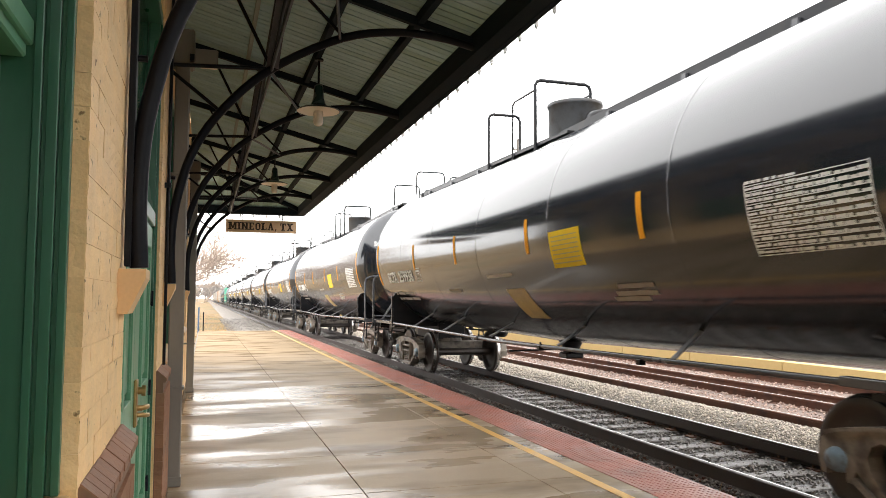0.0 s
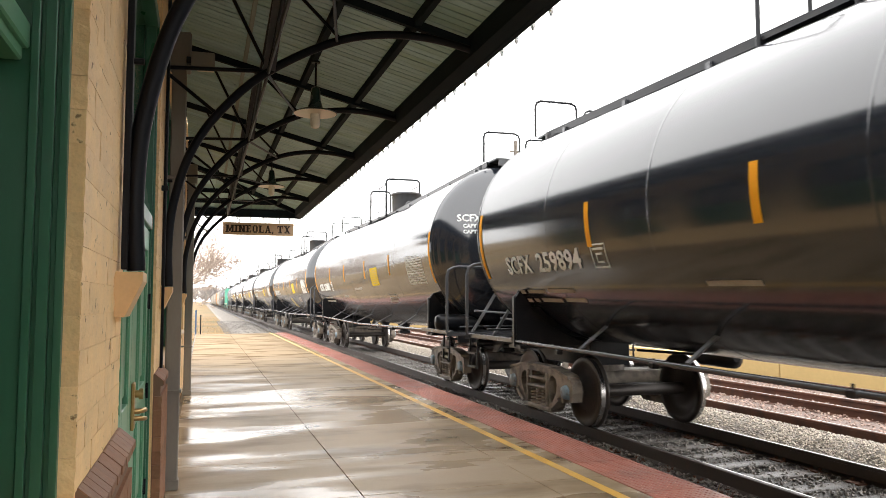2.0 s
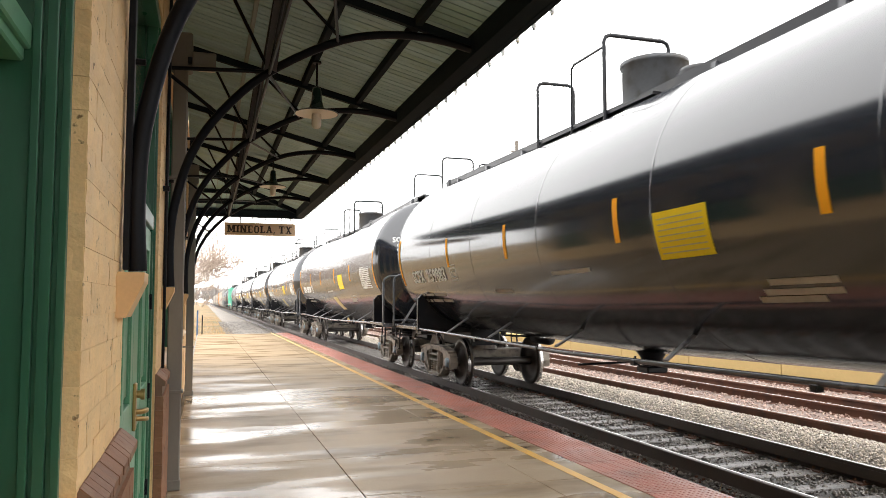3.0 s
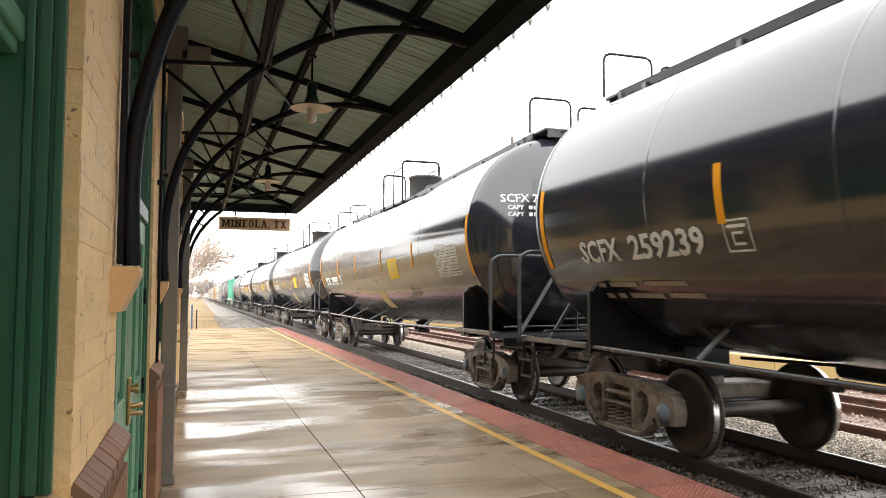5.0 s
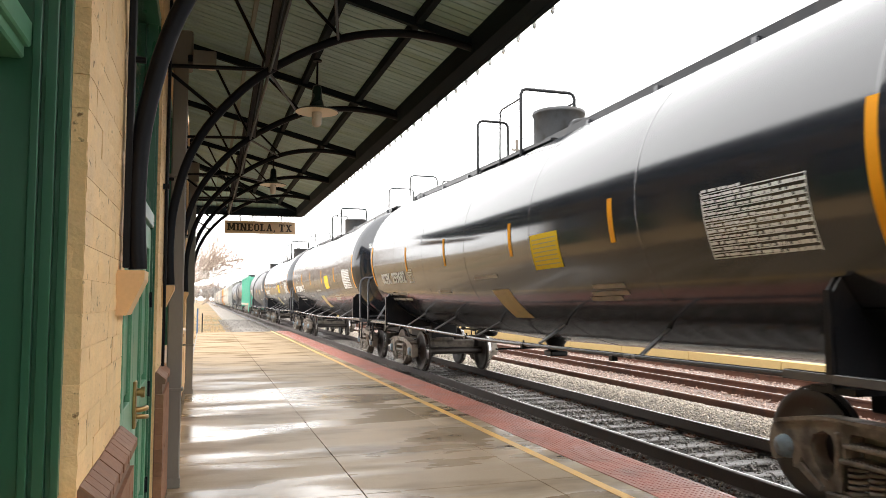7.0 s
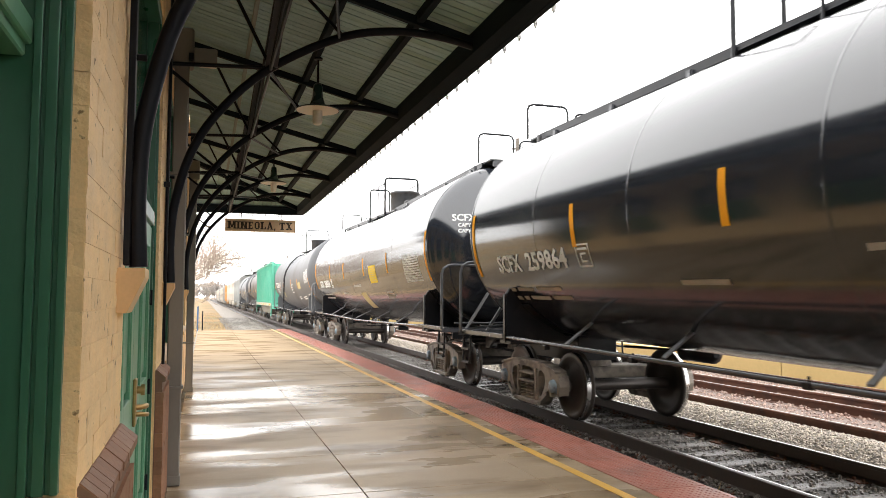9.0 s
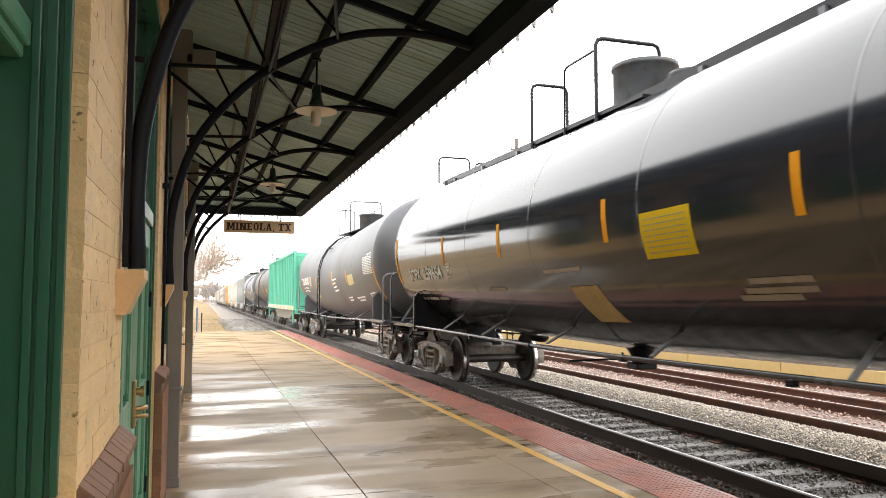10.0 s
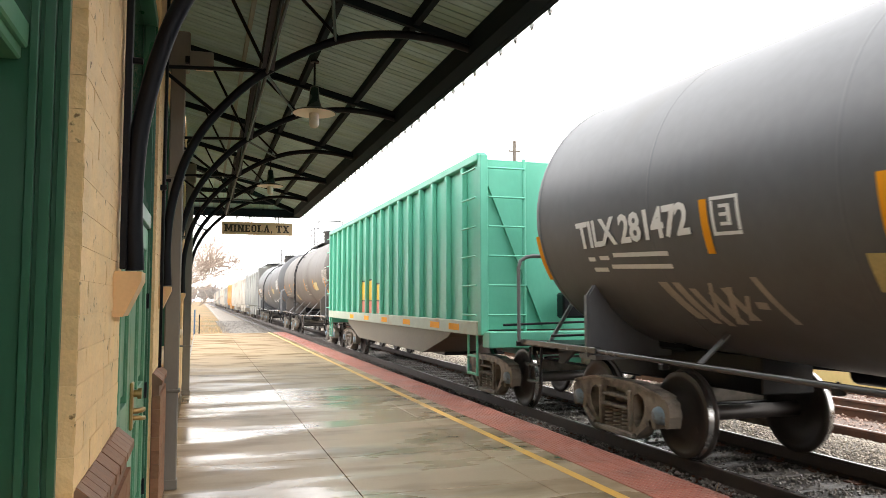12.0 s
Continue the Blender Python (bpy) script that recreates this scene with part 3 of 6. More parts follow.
def build_window(name, y0, y1, sill):
    """A tall green window: jambs, transom bar, a lower sash with panel mouldings and an upper light."""
    win = thing(name, pose(0, 0, 0), "tall dark green wooden window with transom light", "window", kind="structure")
    part("window_frame", moulded_jamb(y1, -1, -0.378, -0.478, sill, 3.75), GREEN, win)
    part("inner_frame", Form().box(-0.62, -0.478, y1 - 0.032, y1, sill, 3.75, chamfer=0.003).box(-0.62, -0.478, y0, y0 + 0.032, sill, 3.75, chamfer=0.003), GREEN, win)
    part("window_frame", moulded_jamb(y0, 1, -0.378, -0.478, sill, 3.75), GREEN, win)
    part("head_frame", Form().box(-0.49, -0.378, y0 + 0.045, y1 - 0.045, 3.67, 3.75, chamfer=0.004), GREEN, win)
    part("transom", Form().box(-0.62, -0.50, y0 + 0.032, y1 - 0.032, 2.3, 2.4, chamfer=0.006).box(-0.6, -0.482, y0 + 0.032, y1 - 0.032, 2.335, 2.41, chamfer=0.006), GREEN_PALE, win)
    part("window_sill", Form().prism([(-0.55, sill - 0.09), (-0.3, sill - 0.09), (-0.3, sill - 0.045), (-0.36, sill - 0.005), (-0.55, sill)], y0 - 0.05, y1 + 0.03, "y"), CORBEL, win, "cream-painted sloping sill")
    sash = Form()
    for a, b in ((y0 + 0.032, y0 + 0.13), (y1 - 0.13, y1 - 0.032)):
        sash.box(-0.60, -0.562, a, b, sill, 2.3, chamfer=0.004)
    sash.box(-0.60, -0.562, y0 + 0.13, y1 - 0.13, sill, sill + 0.12, chamfer=0.004).box(-0.60, -0.562, y0 + 0.13, y1 - 0.13, 2.2, 2.3, chamfer=0.004)
    for k in (0.035, 0.05):
        sash.box(-0.598, -0.566, y1 - 0.13 - k, y1 - 0.13 - k + 0.01, sill + 0.12, 2.2)
    sash.box(-0.604, -0.58, y0 + 0.13, y1 - 0.13, sill + 0.12, 2.2)
    part("lower_sash", sash, GREEN, win, "dark green panelled lower sash")
    up = Form()
    for a, b in ((y0 + 0.045, y0 + 0.1), (y1 - 0.1, y1 - 0.045)):
        up.box(-0.58, -0.535, a, b, 2.4, 3.67, chamfer=0.004)
    part("upper_sash", up, GREEN_PALE, win)
    p = part("pane", Form().box(-0.56, -0.554, y0 + 0.1, y1 - 0.1, 2.4, 3.67), PANE, win)
    p.visible_shadow = False


def build_door(name, y0, y1, lock=True):
    """A green panelled door in a moulded frame, hinged on its far side, with a glazed transom."""
    door = thing(name, pose(0, 0, 0), "closed green panelled wooden door with brass lock", "door", kind="structure")
    for y, s in ((y0, 1), (y1, -1)):
        part("door_frame", Form().box(-0.5, -0.352, *sorted((y, y + s * 0.05)), 0, 3.75, chamfer=0.004).box(-0.44, -0.366, *sorted((y + s * 0.05, y + s * 0.085)), 0, 3.75, chamfer=0.004), GREEN, door)
    part("head_frame", Form().box(-0.5, -0.352, y0 + 0.05, y1 - 0.05, 3.67, 3.75, chamfer=0.004), GREEN, door)
    part("transom", Form().box(-0.5, -0.36, y0 + 0.085, y1 - 0.085, 2.14, 2.24, chamfer=0.005), GREEN, door)
    mid = 4.62
    for a, b, hinged, active in ((y0 + 0.09, mid - 0.003, y0 + 0.09, False), (mid + 0.003, y1 - 0.09, y1 - 0.09, lock)):
        leaf = Form().box(-0.44, -0.412, a, b, 0.01, 2.13)
        w = (b - a)
        for u, v in ((0, 0.13), (w / 2 - 0.05, w / 2 + 0.05), (w - 0.13, w)):
            leaf.box(-0.412, DOOR_X, a + u, a + v, 0.01, 2.13, chamfer=0.004)
        for z0, z1 in ((0.01, 0.26), (0.86, 1.06), (1.98, 2.13)):
            for u, v in ((0.13, w / 2 - 0.05), (w / 2 + 0.05, w - 0.13)):
                leaf.box(-0.412, DOOR_X, a + u, a + v, z0, z1, chamfer=0.004)
        for z0, z1 in ((0.3, 0.82), (1.1, 1.94)):
            for u, v in ((0.16, w / 2 - 0.08), (w / 2 + 0.08, w - 0.16)):
                leaf.box(-0.413, -0.397, a + u, a + v, z0, z1, chamfer=0.006).box(-0.413, -0.388, a + u - 0.024, a + u - 0.012, z0, z1).box(-0.413, -0.388, a + v + 0.012, a + v + 0.024, z0, z1)
        leaf = part("door_leaf", leaf, GREEN_PALE, door, "green door leaf with raised panels")
        for z in (0.3, 0.98, 1.62):
            h = Form().tube([(-0.37, hinged + 0.004, z - 0.055), (-0.37, hinged + 0.004, z + 0.055)], 0.009, 8).box(-0.38, -0.376, hinged - 0.03, hinged + 0.03, z - 0.05, z + 0.05)
            part("hinge", h, IRON, leaf, "black hinge")
        if active:
            yl = a + 0.09
            part("lock_plate", Form().box(-0.38, -0.362, yl - 0.045, yl + 0.045, 0.88, 1.15, chamfer=0.005), BRASS, leaf, "aged brass lock plate")
            part("door_knob", Form().tube([(-0.375, yl, 1.085), (-0.34, yl, 1.085)], 0.022, 10).tube([(-0.34, yl, 1.085), (-0.318, yl, 1.085)], 0.032, 12), BRASS, leaf, "brass cylinder lock")
            part("door_handle", Form().tube([(-0.375, yl, 0.985), (-0.335, yl, 0.985), (-0.325, yl + 0.02, 0.985), (-0.315, yl + 0.12, 0.978)], 0.016, 8).tube([(-0.375, yl, 0.945), (-0.33, yl, 0.945), (-0.32, yl + 0.02, 0.94), (-0.31, yl + 0.1, 0.93)], 0.014, 8), BRASS, leaf, "brass lever handle")
    p = part("pane", Form().box(-0.452, -0.446, y0 + 0.09, y1 - 0.09, 2.24, 3.67), PANE, door)
    p.visible_shadow = False


wall, dado = build_wall()
build_window("window_1", 0.55, 2.37, 1.07)
build_door("door_1", 3.5, 5.93)
build_window("window_2", 6.9, 8.92, 1.12)
build_window("window_3", 9.88, 11.77, 1.12)
build_window("window_4", 12.73, 14.6, 1.12)
build_window("window_5", 15.56, 17.44, 1.12)
build_window("window_6", -4.0, -0.95, 1.12)
# fill below sills
low = Form()
for a, b in ((-4.0, -0.95), (0.55, 2.37), (6.9, 8.92), (9.88, 11.77), (12.73, 14.6), (15.56, 17.44)):
    low.box(-0.66, WALL_X - 0.012, a, b, -0.05, 1.03)
tagged(part("wall_under_windows", low, MORTAR_CREAM), "cream-painted brick wall below the windows", "wall", kind="structure")

# ---- canopy ----
# ROOF_Y0 carries the canopy on unseen behind the eye, to shade the wall
EAVE_X, ROOF_Y0, ROOF_Y1 = 2.56, -5.5, 20.9


def hip_x(y):
    """Where the canopy's two slopes meet, past the corner of the wall."""
    return WALL_X + max(0.0, y - HIP_Y) / (ROOF_Y1 - HIP_Y) * (EAVE_X + 0.02 - WALL_X)


def hip_z(y):
    return ROOF_Z0 - (y - HIP_Y) / (ROOF_Y1 - HIP_Y) * (ROOF_Z0 - roof_z(EAVE_X + 0.02))


SLAB = [(0, 1, 2, 3), (7, 6, 5, 4), (0, 4, 5, 1), (1, 5, 6, 2), (2, 6, 7, 3), (3, 7, 4, 0)]
END_X = -6.0


def build_canopy_deck():
    deck, rnd = Form(), random.Random(8)
    w = 0.118

    def board(ends, across):
        """One board between two ends, with bevelled edges; across gives the step along its width."""
        dz = rnd.uniform(-0.002, 0.002)
        vs = []
        for far in (0, 1):
            for u, h in ((0.007, 0.0), (w - 0.007, 0.0), (w - 0.005, 0.02), (w - 0.005, 0.03), (0.005, 0.03), (0.005, 0.02)):
                p = ends[far] + across[far] * (u / w)
                vs.append((p.x, p.y, p.z + h + dz))
        deck.add(vs, [tuple(range(6)), tuple(reversed(range(6, 12)))] + [(i, i + 6, (i + 1) % 6 + 6, (i + 1) % 6) for i in range(6)])

    y, xe = ROOF_Y0, EAVE_X + 0.02
    while y < ROOF_Y1 - 0.02:
        x0, x1 = hip_x(y), hip_x(y + w)
        board((Vector((x0, y, roof_z(x0))), Vector((xe, y, roof_z(xe)))), (Vector((x1 - x0, w, roof_z(x1) - roof_z(x0))), Vector((0, w, 0))))
        y += w
    x = END_X
    while x < xe - w:
        ya, yb = (HIP_Y + max(0.0, q - WALL_X) / (xe - WALL_X) * (ROOF_Y1 - HIP_Y) for q in (x, x + w))
        board((Vector((x, ya, hip_z(ya))), Vector((x, ROOF_Y1, hip_z(ROOF_Y1)))), (Vector((w, yb - ya, hip_z(yb) - hip_z(ya))), Vector((w, 0, 0))))
        x += w
    tagged(part("ceiling", deck, DECK), "green-painted tongue and groove canopy boards", "ceiling", kind="structure")
    cover, xc = Form(), EAVE_X + 0.08
    top, low = ROOF_Z0, roof_z(EAVE_X + 0.08)
    cover.add([(x, y, z + h) for h in (0.036, 0.07) for x, y, z in ((WALL_X, ROOF_Y0, top), (xc, ROOF_Y0, low), (xc, ROOF_Y1 + 0.06, low), (WALL_X, HIP_Y, top))], SLAB)
    cover.add([(x, y, z + h) for h in (0.036, 0.07) for x, y, z in ((END_X, HIP_Y, top), (WALL_X, HIP_Y, top), (xc, ROOF_Y1 + 0.06, low), (END_X, ROOF_Y1 + 0.06, low))], SLAB)
    tagged(part("roof", cover, shader("grey_roof_metal", (0.3, 0.31, 0.3), 0.5, metal=0.3)), "grey sheet metal canopy roof", "roof", kind="structure")
    tagged(part("roof_station", Form().add([(-3.3, -6.3, 5.6), (-0.34, -6.3, 4.98), (-0.34, 18.1, 4.98), (-3.3, 18.1, 5.6), (-3.3, -6.3, 5.7), (-0.34, -6.3, 5.1), (-0.34, 18.1, 5.1), (-3.3, 18.1, 5.7)], SLAB),
                shader("dark_roof", (0.1, 0.1, 0.1), 0.7)), "dark station roof above the wall", "roof", kind="structure")


def build_purlins():
    for x, w, d in ((0.44, 0.045, 0.05), (1.16, 0.065, 0.1), (1.85, 0.065, 0.1)):
        y1 = HIP_Y + (x - WALL_X) / (EAVE_X + 0.02 - WALL_X) * (ROOF_Y1 - HIP_Y)
        p = Form().box(x - w / 2, x + w / 2, ROOF_Y0, y1, roof_z(x) - d, roof_z(x) + 0.004, chamfer=0.004)
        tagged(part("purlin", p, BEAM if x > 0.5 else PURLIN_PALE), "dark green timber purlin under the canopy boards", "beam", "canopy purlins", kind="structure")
        q = Form().box(END_X, x, y1 - w / 2, y1 + w / 2, roof_z(x) - d, roof_z(x) + 0.004, chamfer=0.004)
        tagged(part("purlin", q, BEAM), "dark timber purlin across the canopy end", "beam", "canopy purlins", kind="structure")
    e = Form()
    e.prism([(2.36, roof_z(2.36)), (2.37, roof_z(2.37) - 0.2), (2.49, roof_z(2.49) - 0.2), (2.49, roof_z(2.49))], ROOF_Y0, ROOF_Y1 - 0.2, "y")
    e.box(END_X, 2.49, ROOF_Y1 - 0.2, ROOF_Y1 - 0.07, roof_z(2.49) - 0.2, roof_z(2.49))
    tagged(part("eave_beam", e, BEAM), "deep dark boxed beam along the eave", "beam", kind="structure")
    h = Form().beam((WALL_X, HIP_Y, ROOF_Z0 - 0.06), (2.4, ROOF_Y1 - 0.16, roof_z(2.4) - 0.06), 0.07, 0.12)
    tagged(part("hip_rafter", h, BEAM), "dark timber rafter where the canopy slopes meet", "beam", kind="structure")


def build_fascia():
    """The fascia board and its row of small hanging bulbs."""
    z = roof_z(2.56) - 0.09
    f = thing("fascia", pose(0, 0, 0), "dark eave fascia with a row of small white bulbs", "fascia", kind="structure")
    part("fascia_board", Form().box(2.50, 2.56, ROOF_Y0, ROOF_Y1, z - 0.09, z + 0.12, chamfer=0.004).box(2.56, 2.63, ROOF_Y0, ROOF_Y1, z - 0.02, z + 0.07, chamfer=0.006), BEAM, f)
    part("end_board", Form().box(END_X, 2.56, ROOF_Y1, ROOF_Y1 + 0.05, z - 0.09, z + 0.12, chamfer=0.004), BEAM, f)
    drip = Form().lathe([(0.006, 0.02), (0.012, 0.0), (0.02, -0.03), (0.02, -0.05), (0.012, -0.075), (0.004, -0.085)], n=8).mesh("drip", BULB)
    y = ROOF_Y0 + 0.1
    while y < ROOF_Y1:
        part("drip", drip, BULB, f, at=pose(2.61, y, z - 0.015))
        y += 0.345
    x = -1.9
    while x < 2.5:
        part("drip", drip, BULB, f, at=pose(x, ROOF_Y1 + 0.025, z - 0.09))
        x += 0.345


def arch_point(u):
    """The arch's centre line from the corbel (u = 0) to the eave (u = 1), in x and z."""
    pts = [(-0.27, 1.745), (-0.282, 2.07), (-0.25, 2.42), (-0.13, 2.85), (0.1, 3.225), (0.49, 3.61), (1.09, 3.95), (1.6, 4.07), (2.07, 4.065), (2.52, 3.98)]
    s = u * (len(pts) - 1)
    i = min(int(s), len(pts) - 2)
    k = s - i
    p = [Vector(pts[max(0, min(len(pts) - 1, i + j))]) for j in (-1, 0, 1, 2)]
    return 0.5 * (2 * p[1] + (p[2] - p[0]) * k + (2 * p[0] - 5 * p[1] + 4 * p[2] - p[3]) * k * k + (3 * p[1] - p[0] - 3 * p[2] + p[3]) * k ** 3)


def build_truss():
    """An arched iron bracket on a corbel, with its chord, tie, post and diagonals, in the plane y = 0."""
    t = thing("canopy_truss", pose(0, TRUSS_Y[1], 0), "black-painted iron arched canopy bracket on cream corbel", "roof truss", "canopy trusses")
    c = [arch_point(i / 40) for i in range(41)]
    arch = Form().tube([(p.x, 0, p.y) for p in c], 0.037, 12)
    part("arch", arch, IRON, t)
    part("top_chord", Form().beam((WALL_X + 0.01, 0, roof_z(WALL_X) - 0.11), (2.5, 0, roof_z(2.5) - 0.08), 0.055, 0.08), BEAM, t)
    part("wall_bar", Form().box(WALL_X + 0.004, WALL_X + 0.03, -0.035, 0.035, 1.75, roof_z(WALL_X) - 0.12, chamfer=0.003), IRON, t)
    part("post", Form().beam((0.49, 0, 3.62), (0.6, 0, roof_z(0.6) - 0.1), 0.05, 0.07, up=(1, 0, 0)).beam((0.535, -0.034, 3.62), (0.645, -0.034, roof_z(0.645) - 0.1), 0.012, 0.05, up=(1, 0, 0)), POST_PAINT, t)
    part("tie_rod", Form().tube([(WALL_X + 0.02, 0, 3.58), (0.5, 0, 3.62)], 0.018, 6), IRON, t)
    part("brace", Form().tube([(WALL_X + 0.02, 0, 3.52), (0.1, 0, 3.2)], 0.016, 6), IRON, t)
    part("brace", Form().tube([(0.5, 0, 3.63), (0.0, 0, roof_z(0.0) - 0.12)], 0.016, 6), IRON, t)
    part("brace", Form().tube([(1.13, 0, 3.98), (0.63, 0, roof_z(0.63) - 0.12)], 0.016, 6), IRON, t)
    corbel = Form().prism([(WALL_X - 0.03, 1.558), (-0.3, 1.558), (-0.236, 1.70), (-0.236, 1.737), (WALL_X - 0.03, 1.737)], -0.11, 0.11, "y")
    part("corbel", corbel, CORBEL, t, "cream-painted wooden corbel")
    for z in (1.82, 2.62):
        part("bolt", Form().tube([(WALL_X + 0.02, 0, z), (WALL_X + 0.07, 0, z)], 0.014, 6), IRON, t)
    return t


def build_cross_bracing(k):
    """Thin crossed rods between two trusses, under the roof by the wall."""
    y0, y1 = TRUSS_Y[k], TRUSS_Y[k + 1]
    b = thing("sway_bracing", pose(0, y0, 0), "thin black crossed rods between canopy brackets", "bracing", "sway bracing")
    x = 0.5
    part("rod", Form().tube([(x, 0.0, 3.6), (x, y1 - y0, 3.6)], 0.015, 6), IRON, b)
    part("rod", Form().tube([(x, 0.02, 3.6), (1.1, y1 - y0, 3.95)], 0.014, 6), IRON, b)
    part("rod", Form().tube([(x, 0.05, 3.62), (x + 0.06, y1 - y0 - 0.05, roof_z(0.5) - 0.2)], 0.014, 6), IRON, b)
    part("rod", Form().tube([(x + 0.06, 0.05, roof_z(0.5) - 0.2), (x, y1 - y0 - 0.05, 3.62)], 0.014, 6), IRON, b)


def build_lamp(y):
    z = 3.73
    lamp = thing("pendant_lamp", pose(1.16, y, z), "dark green enamel pendant lamp with frosted jar globe", "lamp", "pendant lamps")
    part("stem", Form().tube([(0, 0, 0.2), (0, 0, roof_z(1.16) - 0.13 - z)], 0.012, 8).lathe([(0.05, roof_z(1.16) - 0.15 - z), (0.05, roof_z(1.16) - 0.13 - z)], n=12), IRON, lamp)
    part("neck", Form().lathe([(0.02, 0.3), (0.045, 0.285), (0.05, 0.26), (0.06, 0.14), (0.085, 0.06), (0.09, 0.04)], n=16), SHADE, lamp)
    part("shade", Form().lathe([(0.07, 0.05), (0.14, 0.035), (0.24, 0.0), (0.245, -0.008)], n=32), SHADE, lamp, "dark green enamel disc shade")
    part("reflector", Form().lathe([(0.06, 0.0), (0.14, -0.004), (0.236, -0.012)], n=32), SHADE_IN, lamp, "white enamel underside")
    part("globe", Form().lathe([(0.052, -0.005), (0.055, -0.04), (0.054, -0.14), (0.044, -0.165), (0.02, -0.178), (0.004, -0.18)], n=20), GLOBE, lamp, "frosted glass jar")


build_canopy_deck()
build_purlins()
build_fascia()
truss = build_truss()
for y in (TRUSS_Y[0], *TRUSS_Y[2:]):
    copy_thing(truss, pose(0, y, 0))
truss.matrix_basis = pose(0.008, TRUSS_Y[1], 0)
for k in range(len(TRUSS_Y) - 1):
    build_cross_bracing(k)
build_lamp(8.3)
build_lamp(13.9)


def build_downspout(y, x0, z1):
    d = thing("downspout", pose(x0, y, 0), "grey-brown square metal downspout beside a pier", "downspout", "downspouts")
    part("pipe", Form().box(0, 0.125, -0.05, 0.05, 0.01, z1, chamfer=0.01), PIPE_GREY, d)
    for z in (0.83, 2.7):
        part("strap", Form().box(-0.05, 0.14, -0.065, 0.065, z, z + 0.025, chamfer=0.004), PIPE_GREY, d, "grey metal strap")
    part("shoe", Form().box(-0.008, 0.133, -0.058, 0.058, 0.004, 0.09, chamfer=0.006), PIPE_GREY, d)
    part("hopper_head", Form().box(-0.02, 0.16, -0.09, 0.09, z1 - 0.02, z1 + 0.32, chamfer=0.015), PIPE_GREY, d)


build_downspout(6.98, -0.30, 3.7)
build_downspout(13.75, -0.29, 3.7)
flood = thing("flood_light", pose(-0.14, 6.86, 3.66), "small dark flood light with a white lens on a downspout head", "lamp")
part("housing", Form().box(0.0, 0.2, -0.06, 0.06, 0.03, 0.16, chamfer=0.01), PIPE_GREY, flood)
part("lens", Form().box(0.05, 0.195, -0.05, 0.05, 0.012, 0.03, chamfer=0.004), SHADE_IN, flood, "white lens facing down")
part("bracket", Form().box(-0.04, 0.002, -0.02, 0.06, 0.06, 0.12, chamfer=0.004), IRON, flood)
conduit = thing("conduit", pose(-0.31, 3.3, 0), "thin black conduit running up the pier", "pipe")
part("pipe", Form().tube([(0, 0, 1.8), (0, 0, 4.5)], 0.012, 8), IRON, conduit)
conduit = thing("conduit", pose(-0.3, 6.3, 0), "thin black conduit running up the pier", "pipe")
part("pipe", Form().tube([(0, 0, 1.1), (0, 0, 4.5)], 0.012, 8), IRON, conduit)
part("clip", Form().box(-0.03, 0.02, -0.02, 0.02, 2.5, 2.54), IRON, conduit)


def build_weed(x, y):
    """A few dry blades growing between the platform edge and the rail."""
    weed = thing("weed", pose(x, y, -0.21), "small dry weed sprig beside the rail", "weed")
    for dx, dy, h in ((0.03, -0.02, 0.2), (-0.05, 0.01, 0.14), (0.01, 0.04, 0.11), (0.06, 0.0, 0.09)):
        part("blade", Form().tube([(0, 0, 0), (dx * 0.3, dy * 0.3, h * 0.6), (dx, dy, h)], [0.005, 0.004, 0.0015], 4), GRASS, weed)


build_weed(4.43, 5.77)


